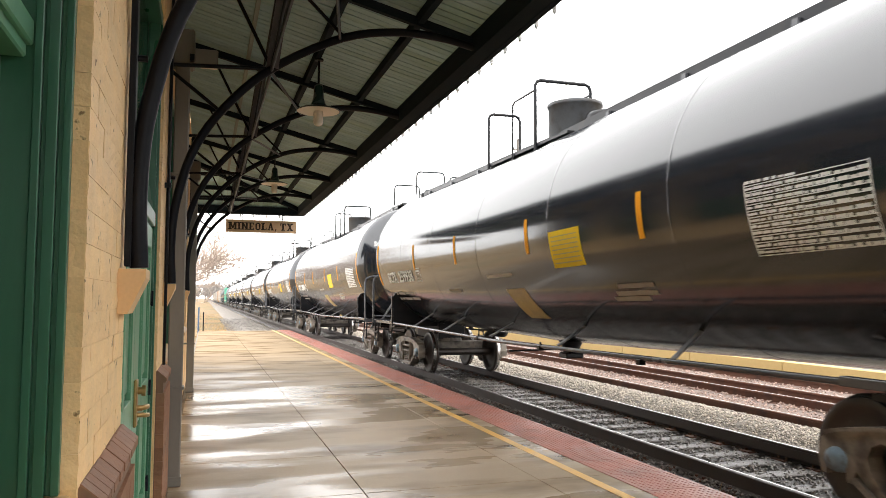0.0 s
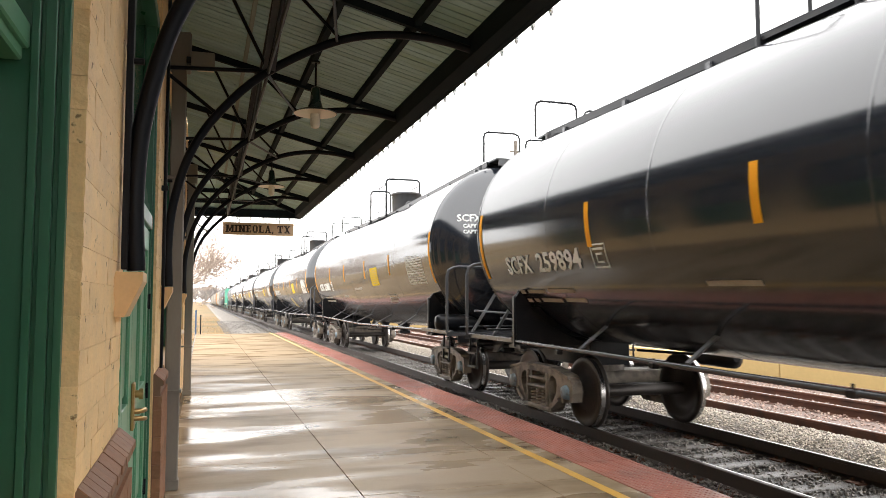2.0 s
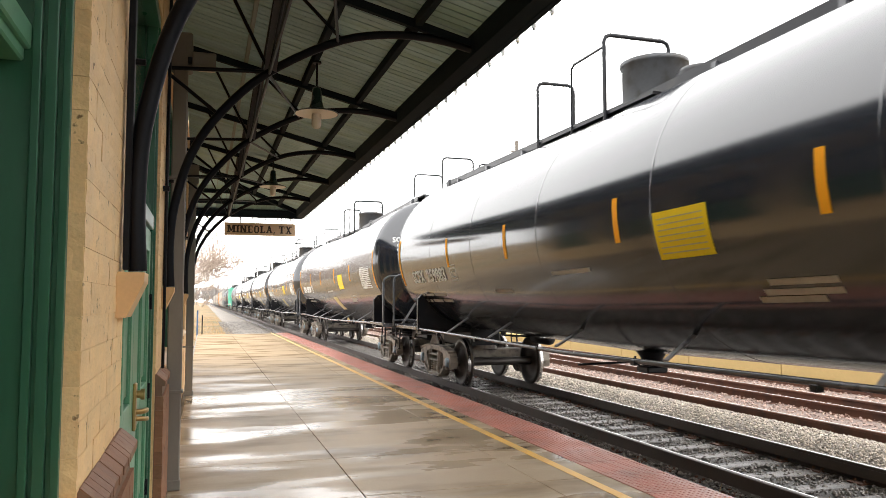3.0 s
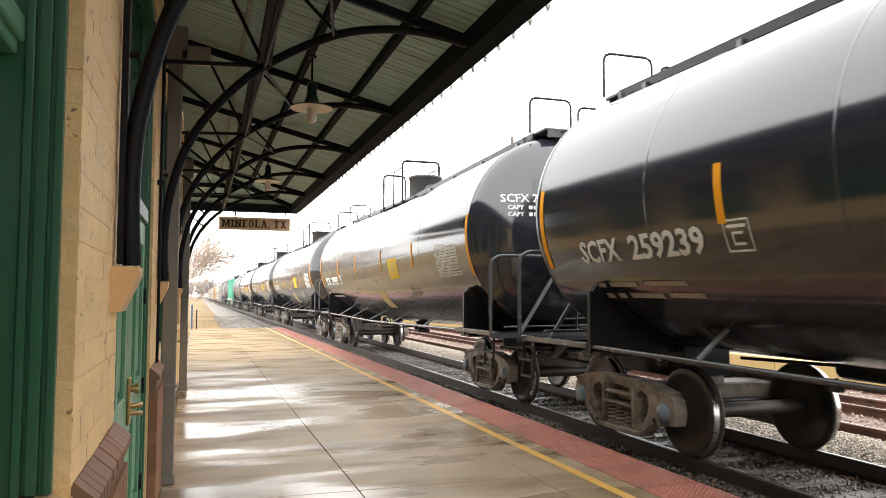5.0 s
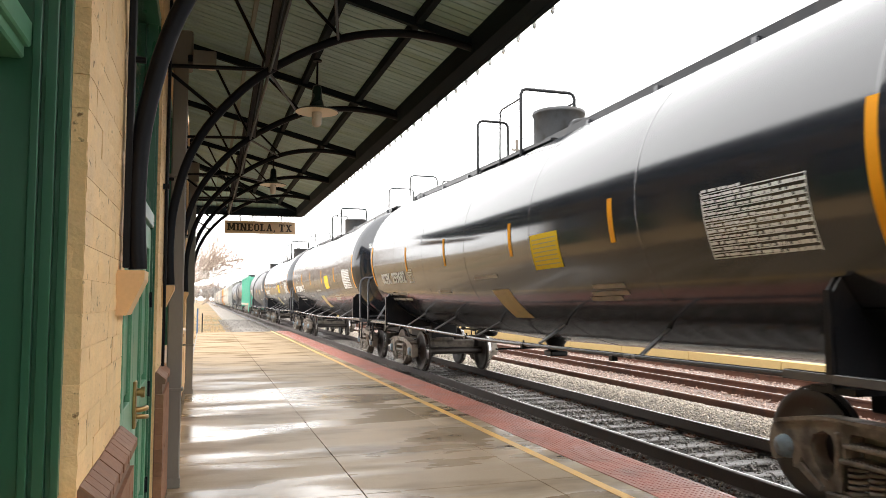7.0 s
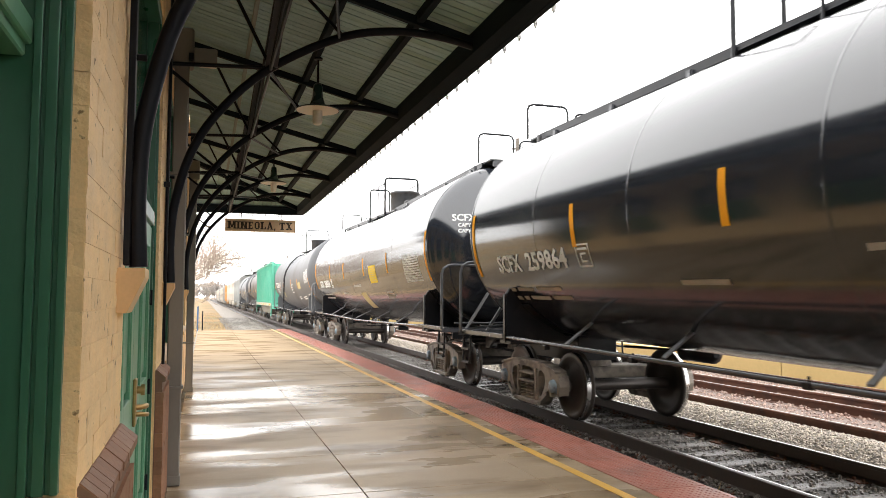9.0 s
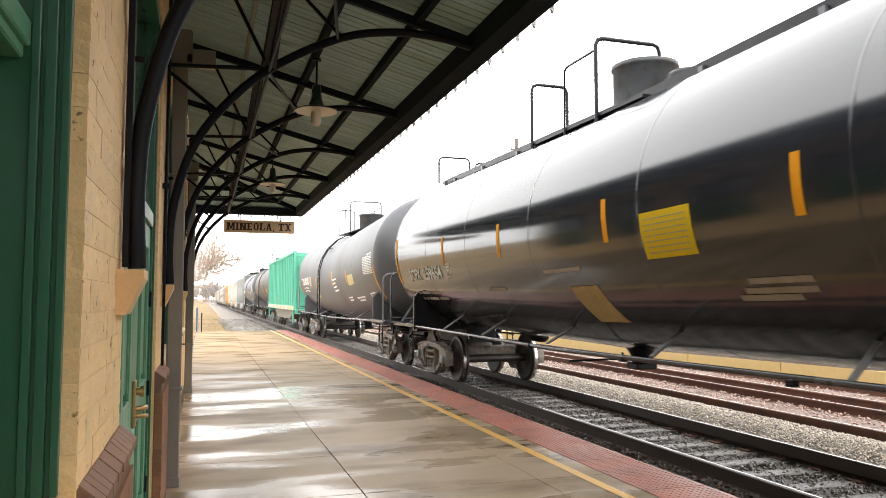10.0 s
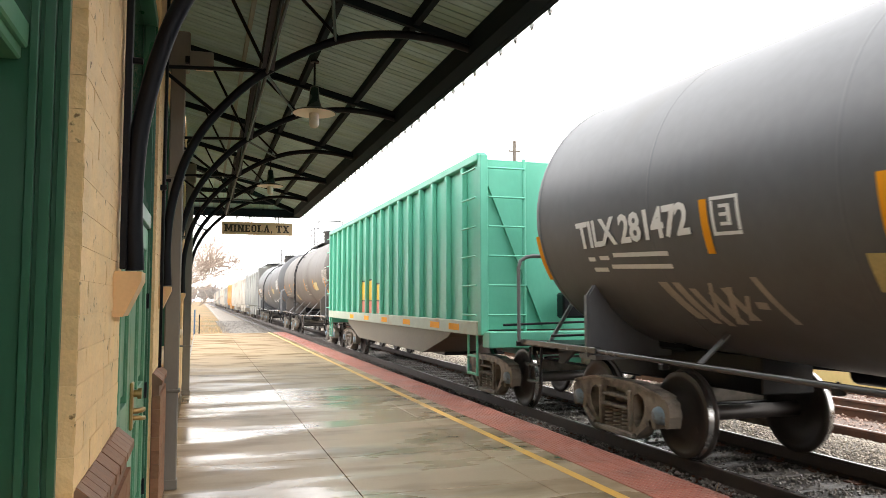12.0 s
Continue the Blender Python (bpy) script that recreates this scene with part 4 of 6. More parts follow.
def build_sign():
    s = thing("station_sign", pose(0.5, ROOF_Y1 - 0.02, 3.44), "tan wooden station name board with dark lettering", "sign")
    w, h = 1.84, 0.30
    part("board", Form().box(0, w, 0, 0.04, 0, h, chamfer=0.004), SIGN_WOOD, s)
    fr = Form().box(-0.02, w + 0.02, -0.008, 0.05, -0.02, 0.006).box(-0.02, w + 0.02, -0.008, 0.05, h - 0.006, h + 0.02).box(-0.02, 0.004, -0.008, 0.05, 0.006, h - 0.006).box(w - 0.004, w + 0.02, -0.008, 0.05, 0.006, h - 0.006)
    part("frame", fr, SIGN_WOOD, s)
    # slab-serif letters: thick stems with serif bars
    f, x, ch, st, sf = Form(), 0.05, 0.2, 0.052, 0.026
    def bar(x0, x1, z0, z1):
        f.box(x0, x1, -0.005, -0.0005, 0.05 + z0, 0.05 + z1)
    def slant(x0, z0, x1, z1, w):
        f.prism([(x0 - w / 2, 0.05 + z0), (x0 + w / 2, 0.05 + z0), (x1 + w / 2, 0.05 + z1), (x1 - w / 2, 0.05 + z1)], -0.005, -0.0005, "y")
    def stem(xc, z0=0.0, z1=ch, feet=True):
        bar(xc - st / 2, xc + st / 2, z0, z1)
        if feet:
            bar(xc - st * 0.95, xc + st * 0.95, z0, z0 + sf)
            bar(xc - st * 0.95, xc + st * 0.95, z1 - sf, z1)
    for c in "MINEOLA, TX":
        if c == "M":
            stem(x + 0.04), stem(x + 0.19)
            slant(x + 0.115, 0.03, x + 0.055, ch, 0.04), slant(x + 0.115, 0.03, x + 0.175, ch, 0.04)
            x += 0.25
        elif c == "I":
            stem(x + 0.04)
            x += 0.1
        elif c == "N":
            stem(x + 0.04), stem(x + 0.15)
            slant(x + 0.15, 0.0, x + 0.04, ch, 0.045)
            x += 0.21
        elif c == "E":
            stem(x + 0.04)
            bar(x + 0.05, x + 0.14, 0, sf), bar(x + 0.05, x + 0.14, ch - sf, ch), bar(x + 0.05, x + 0.11, 0.09, 0.11)
            bar(x + 0.12, x + 0.14, sf, 0.06), bar(x + 0.12, x + 0.14, 0.14, ch - sf)
            x += 0.17
        elif c == "O":
            bar(x + 0.01, x + 0.052, 0.03, 0.17), bar(x + 0.108, x + 0.15, 0.03, 0.17), bar(x + 0.035, x + 0.125, 0, 0.032), bar(x + 0.035, x + 0.125, 0.168, ch)
            x += 0.18
        elif c == "L":
            stem(x + 0.04)
            bar(x + 0.05, x + 0.14, 0, sf), bar(x + 0.12, x + 0.14, sf, 0.07)
            x += 0.165
        elif c == "A":
            slant(x + 0.035, 0.0, x + 0.09, ch, 0.034), slant(x + 0.145, 0.0, x + 0.09, ch, 0.046)
            bar(x + 0.05, x + 0.13, 0.06, 0.08), bar(x, x + 0.07, 0, sf), bar(x + 0.105, x + 0.185, 0, sf)
            x += 0.2
        elif c == ",":
            slant(x + 0.02, -0.03, x + 0.035, 0.035, 0.03)
            x += 0.06
        elif c == "T":
            stem(x + 0.09)
            bar(x + 0.01, x + 0.17, ch - sf, ch), bar(x + 0.01, x + 0.03, 0.13, ch), bar(x + 0.15, x + 0.17, 0.13, ch)
            x += 0.2
        elif c == "X":
            slant(x + 0.035, 0.0, x + 0.135, ch, 0.034), slant(x + 0.135, 0.0, x + 0.035, ch, 0.048)
            for q in (0.0, 0.1):
                bar(x + q, x + q + 0.075, 0, sf), bar(x + q, x + q + 0.075, ch - sf, ch)
            x += 0.2
        else:
            x += 0.09
    k = (w - 0.1) / (x - 0.05)
    f.v = [(0.05 + (p[0] - 0.05) * k, p[1], p[2]) for p in f.v]
    tagged(part("lettering", f, SIGN_DARK, s, "dark slab letters reading MINEOLA, TX"), kind="stuff")
    for x in (0.4, 1.48):
        part("hanger", Form().tube([(x, 0.02, h), (x, 0.02, h + 0.36)], 0.014, 6), IRON, s)


build_sign()

# bricks of the near piers, each a piece
brickwork(wall, 2.37, 3.48, 1.08, 2.85, WALL_X, 0.048, BRICK_CREAM, "brick", 21)
brickwork(wall, 5.95, 6.9, 1.08, 3.3, WALL_X, 0.048, BRICK_CREAM, "brick", 22)
brickwork(dado, 2.40, 3.48, 0.02, 1.0, -0.27, 0.06, BRICK_RED, "brick", 23)
brickwork(dado, 5.97, 6.88, 0.02, 1.0, -0.27, 0.06, BRICK_RED, "brick", 24)
for y0, y1 in ((2.40, 3.48), (5.97, 6.88)):
    part("cap_bed", Form().prism([(-0.36, 0.995), (-0.266, 0.995), (-0.266, 1.027), (-0.328, 1.08), (-0.36, 1.08)], y0, y1 - 0.01, "y"), MORTAR, dado)
    cap = Form().prism([(-0.36, 0.0), (-0.262, 0.0), (-0.262, 0.03), (-0.325, 0.085), (-0.36, 0.085)], 0.002, 0.076, "y").mesh("cap_brick", BRICK_RED)
    y = y0
    while y < y1 - 0.06:
        part("cap_brick", cap, BRICK_RED, dado, at=pose(random.Random(int(y * 1000)).uniform(-0.003, 0.003), y, 1.0))
        y += 0.078


# ---- the train ----
SPEED, CAR = 12.82, 18.0
COUPLER_5S = 10.06            # y of a coupling at 5 s, from which the cars are counted


SAG = {1.62: 0.11, 1.6: 0.3}      # fall of a tank's middle below its ends, by its radius


def middle(R, cz, y):
    """Height of a tank's axis at y: both halves slope down to the outlet."""
    return cz - SAG.get(R, 0.0) * max(0.0, 1 - abs(y) / 7.6)


def wrap(form, y0, z0, vs, fs, R, cz, lift=0.01):
    """Lays flat (along, up, out) points on the platform side of a tank, letters running towards -y."""
    out = []
    axis = cz
    for p in vs:
        cz = middle(R, axis, y0 - p[0])
        a = math.asin(max(-0.99, min(0.99, (z0 - cz) / R))) + p[1] / R
        r = R + lift + (p[2] if len(p) > 2 else 0)
        out.append((-r * math.cos(a), y0 - p[0], cz + r * math.sin(a)))
    return form.add(out, fs)


def patch(form, y0, y1, z0, z1, R, cz, lift=0.004, lean=0.0):
    """A thin curved rectangle on the tank's platform side, between two heights."""
    n = max(1, int((z1 - z0) / 0.08))
    low, cz = cz, middle(R, cz, (y0 + y1) / 2)
    a0, a1 = (math.asin(max(-0.99, min(0.99, (z - cz) / R))) for z in (z0, z1))
    vs = []
    for i in range(n + 1):
        a = a0 + (a1 - a0) * i / n
        for y in (y0, y1):
            vs.append((-(R + lift) * math.cos(a), y + lean * i / n, middle(R, low, y + lean * i / n) + (R + lift) * math.sin(a)))
    return form.add(vs, [(2 * i, 2 * i + 1, 2 * i + 3, 2 * i + 2) for i in range(n)], True)


def pierced(outer, holes, x0, x1):
    """A plate in the y-z plane with holes through it, from x0 to x1."""
    bm = bmesh.new()
    for loop in (outer, *holes):
        vs = [bm.verts.new((x0, y, z)) for y, z in loop]
        for p, q in zip(vs, vs[1:] + vs[:1]):
            bm.edges.new((p, q))
    bmesh.ops.triangle_fill(bm, edges=list(bm.edges), use_beauty=True)
    made = bmesh.ops.extrude_face_region(bm, geom=list(bm.faces))
    for v in made["geom"]:
        if isinstance(v, bmesh.types.BMVert):
            v.co.x = x1
    bm.verts.index_update()
    out = [v.co.copy() for v in bm.verts], [tuple(v.index for v in q.verts) for q in bm.faces]
    bm.free()
    return out


def side_frame_form():
    """A cast side frame with its windows, seen from outside, in the plane x = 0 (y along, z up)."""
    half = [(0.0, 0.13), (0.40, 0.13), (0.50, 0.19), (0.70, 0.40), (0.745, 0.30), (0.79, 0.30), (0.80, 0.42), (0.97, 0.42), (0.98, 0.33), (1.03, 0.34), (1.06, 0.46), (1.03, 0.60), (0.94, 0.655), (0.80, 0.68), (0.60, 0.715), (0.45, 0.735), (0.0, 0.735)]
    outer = half + [(-y, z) for y, z in reversed(half[1:-1])]
    side = [(0.37, 0.33), (0.42, 0.26), (0.47, 0.28), (0.575, 0.42), (0.60, 0.52), (0.565, 0.6), (0.47, 0.645), (0.39, 0.62), (0.36, 0.55)]
    holes = [[(-0.28, 0.22), (0.28, 0.22), (0.28, 0.43), (-0.28, 0.43)], [(-0.25, 0.475), (0.25, 0.475), (0.25, 0.55), (-0.25, 0.55)], [(-0.22, 0.59), (0.22, 0.59), (0.2, 0.66), (-0.2, 0.66)], side, [(-y, z) for y, z in reversed(side)]]
    f = Form()
    f.add(*pierced(outer, holes, -0.075, 0.075))
    rim = [(0.97, 0.65), (0.90, 0.672), (0.60, 0.727), (0.45, 0.747), (0.0, 0.75), (-0.45, 0.747), (-0.60, 0.727), (-0.90, 0.672), (-0.97, 0.65)]
    for (y0, z0), (y1, z1) in zip(rim, rim[1:]):
        f.beam((-0.015, y0, z0), (-0.015, y1, z1), 0.18, 0.03, up=(0, -(z1 - z0), y1 - y0))
    f.box(-0.125, 0.0, -0.42, 0.42, 0.135, 0.195, chamfer=0.012)
    f.box(-0.12, 0.0, -0.29, 0.29, 0.43, 0.47, chamfer=0.012).box(-0.11, 0.0, -0.26, 0.26, 0.55, 0.585, chamfer=0.01)
    for s in (-1, 1):
        f.beam((-0.1, s * 0.69, 0.34), (-0.1, s * 0.47, 0.2), 0.03, 0.05, up=(0, -0.54, 1))
        f.box(-0.11, 0.0, *sorted((s * 0.29, s * 0.34)), 0.2, 0.66, chamfer=0.012)
    return f


TRUCK = {}


def build_truck(parent, y, cap=BEARING_BLUE):
    """A two-axle truck under a car; its wheelsets are keyed later."""
    if not TRUCK:
        TRUCK["bolster"] = Form().box(-0.95, 0.95, -0.22, 0.22, 0.46, 0.66, chamfer=0.02).lathe([(0.3, 0.66), (0.3, 0.74)], n=16).mesh("bolster", TRUCK_STEEL)
        TRUCK["side_frame"] = side_frame_form().mesh("side_frame", TRUCK_STEEL)
        sp = Form()
        for dy in (-0.185, 0.0, 0.185):
            turns = [(0.085 * math.cos(a * 0.9), dy + 0.085 * math.sin(a * 0.9), 0.2 + 0.23 * a / 36) for a in range(37)]
            sp.tube(turns, 0.017, 6)
        TRUCK["springs"] = sp.mesh("springs", TRUCK_STEEL)
        TRUCK["cap"] = Form().lathe([(0.03, -0.085), (0.085, -0.08), (0.095, -0.05), (0.105, 0.0), (0.105, 0.08)], axis="x", n=16).mesh("bearing_cap", cap)
        w = Form()
        for s in (-1, 1):
            prof = [(0.09, 0.07), (0.14, 0.05), (0.2, 0.02), (0.34, 0.005), (0.385, 0.035), (0.45, 0.035), (0.457, 0.03), (0.462, -0.03), (0.475, -0.045), (0.488, -0.06), (0.485, -0.08), (0.39, -0.085), (0.36, -0.045), (0.2, -0.05), (0.1, -0.06)]
            w.lathe([(r, s * (0.775 + h)) for r, h in prof], axis="x", n=40)
            for j in range(6):
                a = j * math.pi / 3
                w.tube([(s * 0.79, 0.27 * math.cos(a), 0.27 * math.sin(a)), (s * 0.795, 0.27 * math.cos(a), 0.27 * math.sin(a))], 0.025, 6)
        w.lathe([(0.085, -0.9), (0.085, -0.7), (0.08, 0), (0.085, 0.7), (0.085, 0.9)], axis="x", n=14)
        TRUCK["wheelset"] = w.mesh("wheelset", WHEEL_STEEL)
        ring = Form().lathe([(0.4635, 0.742), (0.4595, 0.802)], axis="x", n=40)
        keep = [k for k, q in enumerate(ring.f) if len(q) == 4]
        ring.f, ring.smooth = [ring.f[k] for k in keep], [ring.smooth[k] for k in keep]
        TRUCK["tread"] = ring.mesh("tread", TREAD)
        TRUCK["beam"] = Form().box(-0.75, 0.75, -0.5, -0.42, 0.4, 0.5, chamfer=0.01).box(-0.75, 0.75, 0.42, 0.5, 0.4, 0.5, chamfer=0.01).beam((-0.3, -0.45, 0.45), (0.3, 0.45, 0.5), 0.05, 0.08).mesh("brake_beam", FRAME_BLACK)
    t = part("truck", TRUCK["bolster"], TRUCK_STEEL, parent, "grimy cast steel two-axle truck", at=pose(0, y, 0))
    for s in (-1, 1):
        part("side_frame", TRUCK["side_frame"], TRUCK_STEEL, t, at=pose(s * 1.0, 0, 0, 0, 0, 180 if s > 0 else 0))
        part("spring", TRUCK["springs"], TRUCK_STEEL, t, at=pose(s * 1.0, 0, 0))
        for e in (-1, 1):
            part("bearing_cap", TRUCK["cap"], cap, t, "faded blue bearing cap", at=pose(s * 1.04, e * 0.875, 0.457, 0, 0, 180 if s > 0 else 0))
    part("brake_beam", TRUCK["beam"], FRAME_BLACK, t)
    for e in (-1, 1):
        for turn in (0, 180):
            part("tread", TRUCK["tread"], TREAD, t, "polished running surface", at=pose(0, e * 0.875, 0.457, 0, 0, turn))
        part("wheelset", TRUCK["wheelset"], WHEEL_STEEL, t, at=pose(0, e * 0.875, 0.457))
    return t


def cross_hoop(y, x0, x1, z0, z1, c=0.1):
    return [(x0, y, z0), (x0, y, z1 - c), (x0 + c * 0.3, y, z1 - c * 0.3), (x0 + c, y, z1), (x1 - c, y, z1), (x1 - c * 0.3, y, z1 - c * 0.3), (x1, y, z1 - c), (x1, y, z0)]


def build_coupler(car, half, s):
    c = Form().box(-0.11, 0.11, *sorted((s * (half - 1.3), s * (half - 0.25))), 0.72, 0.94, chamfer=0.01).box(-0.17, 0.17, *sorted((s * (half - 0.3), s * (half - 0.02))), 0.68, 0.98, chamfer=0.04)
    part("coupler", c, TRUCK_STEEL, car)
    part("brake_hose", Form().tube([(0.3, s * (half - 0.5), 0.8), (0.32, s * (half - 0.3), 0.55), (0.25, s * (half - 0.05), 0.45)], 0.022, 6), FRAME_BLACK, car, "black rubber hose")


def build_tank_car(label, paint, R=1.62, cz=2.72, half=CAR / 2, board=True, end=1.4, group="tank cars", lead=0.21, trail=-0.31):
    """A tank car with its origin on the rails under its middle, +y towards its trailing end; lead and trail set each truck outwards."""
    car = thing("tank_car", pose(0, 0, 0), label, "tank car", group)
    tc = half - 2.09
    cyl = half - end
    n = 64
    prof = [(R, y) for y in (-cyl - 0.15, -cyl * 0.5, 0, cyl * 0.5, cyl)]
    body = Form().lathe(prof, (0, 0, cz), "y", n)
    body.f, body.smooth = body.f[:-2], body.smooth[:-2]
    tank = part("tank", body, paint, car)
    for s in (-1, 1):
        rim, dish = (cyl + 0.15, 0.64) if s < 0 else (cyl, 0.74)
        h = [(R * math.cos(a), s * (rim + dish * math.sin(a))) for a in [math.pi / 2 * i / 14 * 0.995 for i in range(15)]]
        part("tank_head", Form().lathe(h, (0, 0, cz), "y", n), paint, tank, "dished tank end")
        part("head_seam", Form().lathe([(R + 0.001, s * (rim - 0.03)), (R + 0.006, s * (rim - 0.015)), (R + 0.006, s * (rim + 0.015)), (R + 0.001, s * (rim + 0.03))], (0, 0, cz), "y", n), paint, tank)
    for y in (-4.9, -2.3, 0.35, 2.9, 5.2):
        part("seam", Form().lathe([(R - 0.002, y - 0.02), (R + 0.0025, y - 0.009), (R + 0.0025, y + 0.009), (R - 0.002, y + 0.02)], (0, 0, cz), "y", n), paint, tank)
    # stub sills, end decks, bolster plates
    for s in (-1, 1):
        part("stub_sill", Form().box(-0.33, 0.33, *sorted((s * (tc - (0.5 if board else 1.6)), s * (half - 0.7))), 0.72, 1.12, chamfer=0.015).box(-0.5, 0.5, *sorted((s * (tc - 0.6), s * (cyl + 0.1))), 1.1, 1.55, chamfer=0.03), FRAME_BLACK, car)
        reach = half - (0.5 if board else 0.26)
        deck = Form().box(-1.44, 1.44, *sorted((s * (half - 1.28), s * reach)), 1.06, 1.11, chamfer=0.006).box(-1.3, 1.3, *sorted((s * (reach - 0.05), s * (reach + 0.005))), 0.92, 1.06)
        for e in (-1, 1):
            part("end_side_sill", Form().box(*sorted((e * 1.38, e * 1.46)), *sorted((s * (tc - 0.25), s * reach)), 1.07, 1.14, chamfer=0.006), RAILING, car)
        part("end_deck", deck, FRAME_BLACK, car)
        part("deck_edge", Form().box(-1.52, 1.52, *sorted((s * (reach + 0.006), s * (reach + 0.016))), 1.04, 1.115), RAILING, car, "dark grey deck edge")
        part("cut_lever", Form().tube([(-1.35, s * (half - 0.6), 0.86), (-1.2, s * (half - 0.55), 0.9), (-0.3, s * (half - 0.5), 0.9), (-0.12, s * (half - 0.35), 0.98)], 0.016, 6), SHEEN_BAR, car)
        for x in (-1.1, -0.62, 0.62, 1.1):
            part("deck_bracket", Form().prism([(s * (half - 0.75), 1.05), (s * (half - 1.25), 1.05), (s * (half - 0.9), 0.84), (s * (half - 0.75), 0.84)], x - 0.02, x + 0.02), FRAME_BLACK, car)
        for e in (-1, 1):
            bol = Form()
            arc = [(e * R * 0.995 * math.cos(a), cz + R * 0.995 * math.sin(a)) for a in [radians(-v) for v in (38, 46, 54, 62, 70, 78, 86)]]
            outline = [(e * 1.42, 1.02), (e * 1.44, 1.72), (e * 1.34, 1.86)] + arc + [(e * 0.1, 1.02)]
            bc = s * (tc + (lead if s < 0 else trail))
            for dy in (-0.03, 0.03):
                bol.prism(outline, bc + dy - 0.012, bc + dy + 0.012, "y")
            bol.box(*sorted((e * 1.40, e * 1.46)), bc - 0.03, bc + 0.03, 1.02, 1.74).box(*sorted((e * 0.9, e * 1.44)), bc - 0.2, bc + 0.2, 1.0, 1.05)
            part("bolster_plate", bol, FRAME_BLACK if board else paint, car)
            pad, rows = Form(), [radians(v) for v in (-82, -74, -66, -58, -50, -43)]
            pv = []
            for a in rows:
                reach = 0.42 - 0.1 * (a - rows[0]) / (rows[-1] - rows[0])
                for y in (bc - s * reach, bc - s * 0.3, bc + s * 0.3, bc + s * 0.62):
                    pv.append((e * (R + 0.014) * math.cos(a), y, cz + (R + 0.014) * math.sin(a)))
            pad.add(pv, [(i * 4 + j, i * 4 + j + 1, i * 4 + j + 5, i * 4 + j + 4) for i in range(5) for j in range(3)], True)
            part("saddle_pad", pad, FRAME_BLACK if board else paint, car, "dark curved saddle plate")
        build_coupler(car, half, s)
        # end railing: one tall hoop across the whole end
        y = s * (half - (0.54 if board else 0.3))
        rail_paint = RAILING if board else GREY_RAIL
        part("end_railing", Form().tube([(-1.5, y, 1.1), (-1.5, y, 2.13), (-1.47, y, 2.23), (-1.38, y, 2.285), (-1.29, y, 2.3), (1.29, y, 2.3), (1.38, y, 2.285), (1.47, y, 2.23), (1.5, y, 2.13), (1.5, y, 1.1)], 0.027, 8), rail_paint, car)
        for e in (-1, 1):
            part("end_brace", Form().beam((e * 1.02, y, 1.1), (e * 0.25, y, 2.27), 0.04, 0.045), SHEEN_BAR if board else GREY_RAIL, car)
            st = Form()
            for dy in (-0.17, 0.17):
                st.tube([(e * 1.44, s * (half - 0.72) + dy, 1.05), (e * 1.46, s * (half - 0.72) + dy, 0.58)], 0.018, 6)
            for z in (0.6, 0.82):
                st.beam((e * 1.46, s * (half - 0.72) - 0.17, z), (e * 1.46, s * (half - 0.72) + 0.17, z), 0.06, 0.03)
            part("step", st, FRAME_BLACK, car)
        lad = Form()
        for x in (-0.05, 0.42):
            lad.tube([(x, s * (half - 0.52), 1.1), (x, s * (half - 0.56), cz + R + 0.04), (x, s * (half - 0.96), cz + R + 0.06)], 0.018, 6)
            for z in (2.0, 3.2):
                lad.tube([(x, s * (half - 0.54), z), (x, s * (half - 0.9), z)], 0.014, 6)
        for i in range(10):
            z = 1.4 + 0.31 * i
            lad.tube([(-0.05, s * (half - 0.54), z), (0.42, s * (half - 0.54), z)], 0.012, 6)
        if board:
            part("end_ladder", lad, FRAME_BLACK, car)
        for p0, p1, r in (((-1.2, 0.7, 1.2), (1.2, 0.72, 1.22), 0.018), ((-0.6, 0.62, 1.0), (1.1, 0.6, 0.95), 0.03), ((-1.3, 0.66, 0.9), (0.2, 0.66, 0.62), 0.016), ((-1.43, 0.74, 0.98), (1.43, 0.74, 0.98), 0.022), ((-0.2, 0.66, 1.32), (1.25, 0.66, 1.36), 0.014)):
            part("end_pipe", Form().tube([(p0[0], s * (half - p0[1]), p0[2]), (p1[0], s * (half - p1[1]), p1[2])], r, 6), RAILING, car)
        if s > 0:
            part("hand_brake", Form().lathe([(0.05, -0.05), (0.3, -0.03), (0.32, 0.0), (0.3, 0.03), (0.05, 0.05)], (0.55, s * (half - 0.72), 1.95), "y", 20).box(0.42, 0.68, *sorted((s * (half - 0.9), s * (half - 0.77))), 1.3, 2.1, chamfer=0.03), FRAME_BLACK, car)
        gear = Form()
        rnd = random.Random(3)
        for i in range(9):
            x, z = rnd.uniform(0.1, 1.1), rnd.uniform(1.15, 1.5)
            gear.box(x, x + rnd.uniform(0.06, 0.2), *sorted((s * (half - 0.9), s * (half - 0.9 + rnd.uniform(0.05, 0.16)))), z, z + rnd.uniform(0.05, 0.16), chamfer=0.012)
        tagged(part("brake_valve", gear, RAILING, car, "cluster of small valves and pipe fittings"), kind="stuff")
        if s > 0:
            part("air_reservoir", Form().lathe([(0.02, -0.42), (0.17, -0.4), (0.2, -0.34), (0.2, 0.34), (0.17, 0.4), (0.02, 0.42)], (0.85, s * (half - 1.02), 1.33), "x", 14), FRAME_BLACK, car)
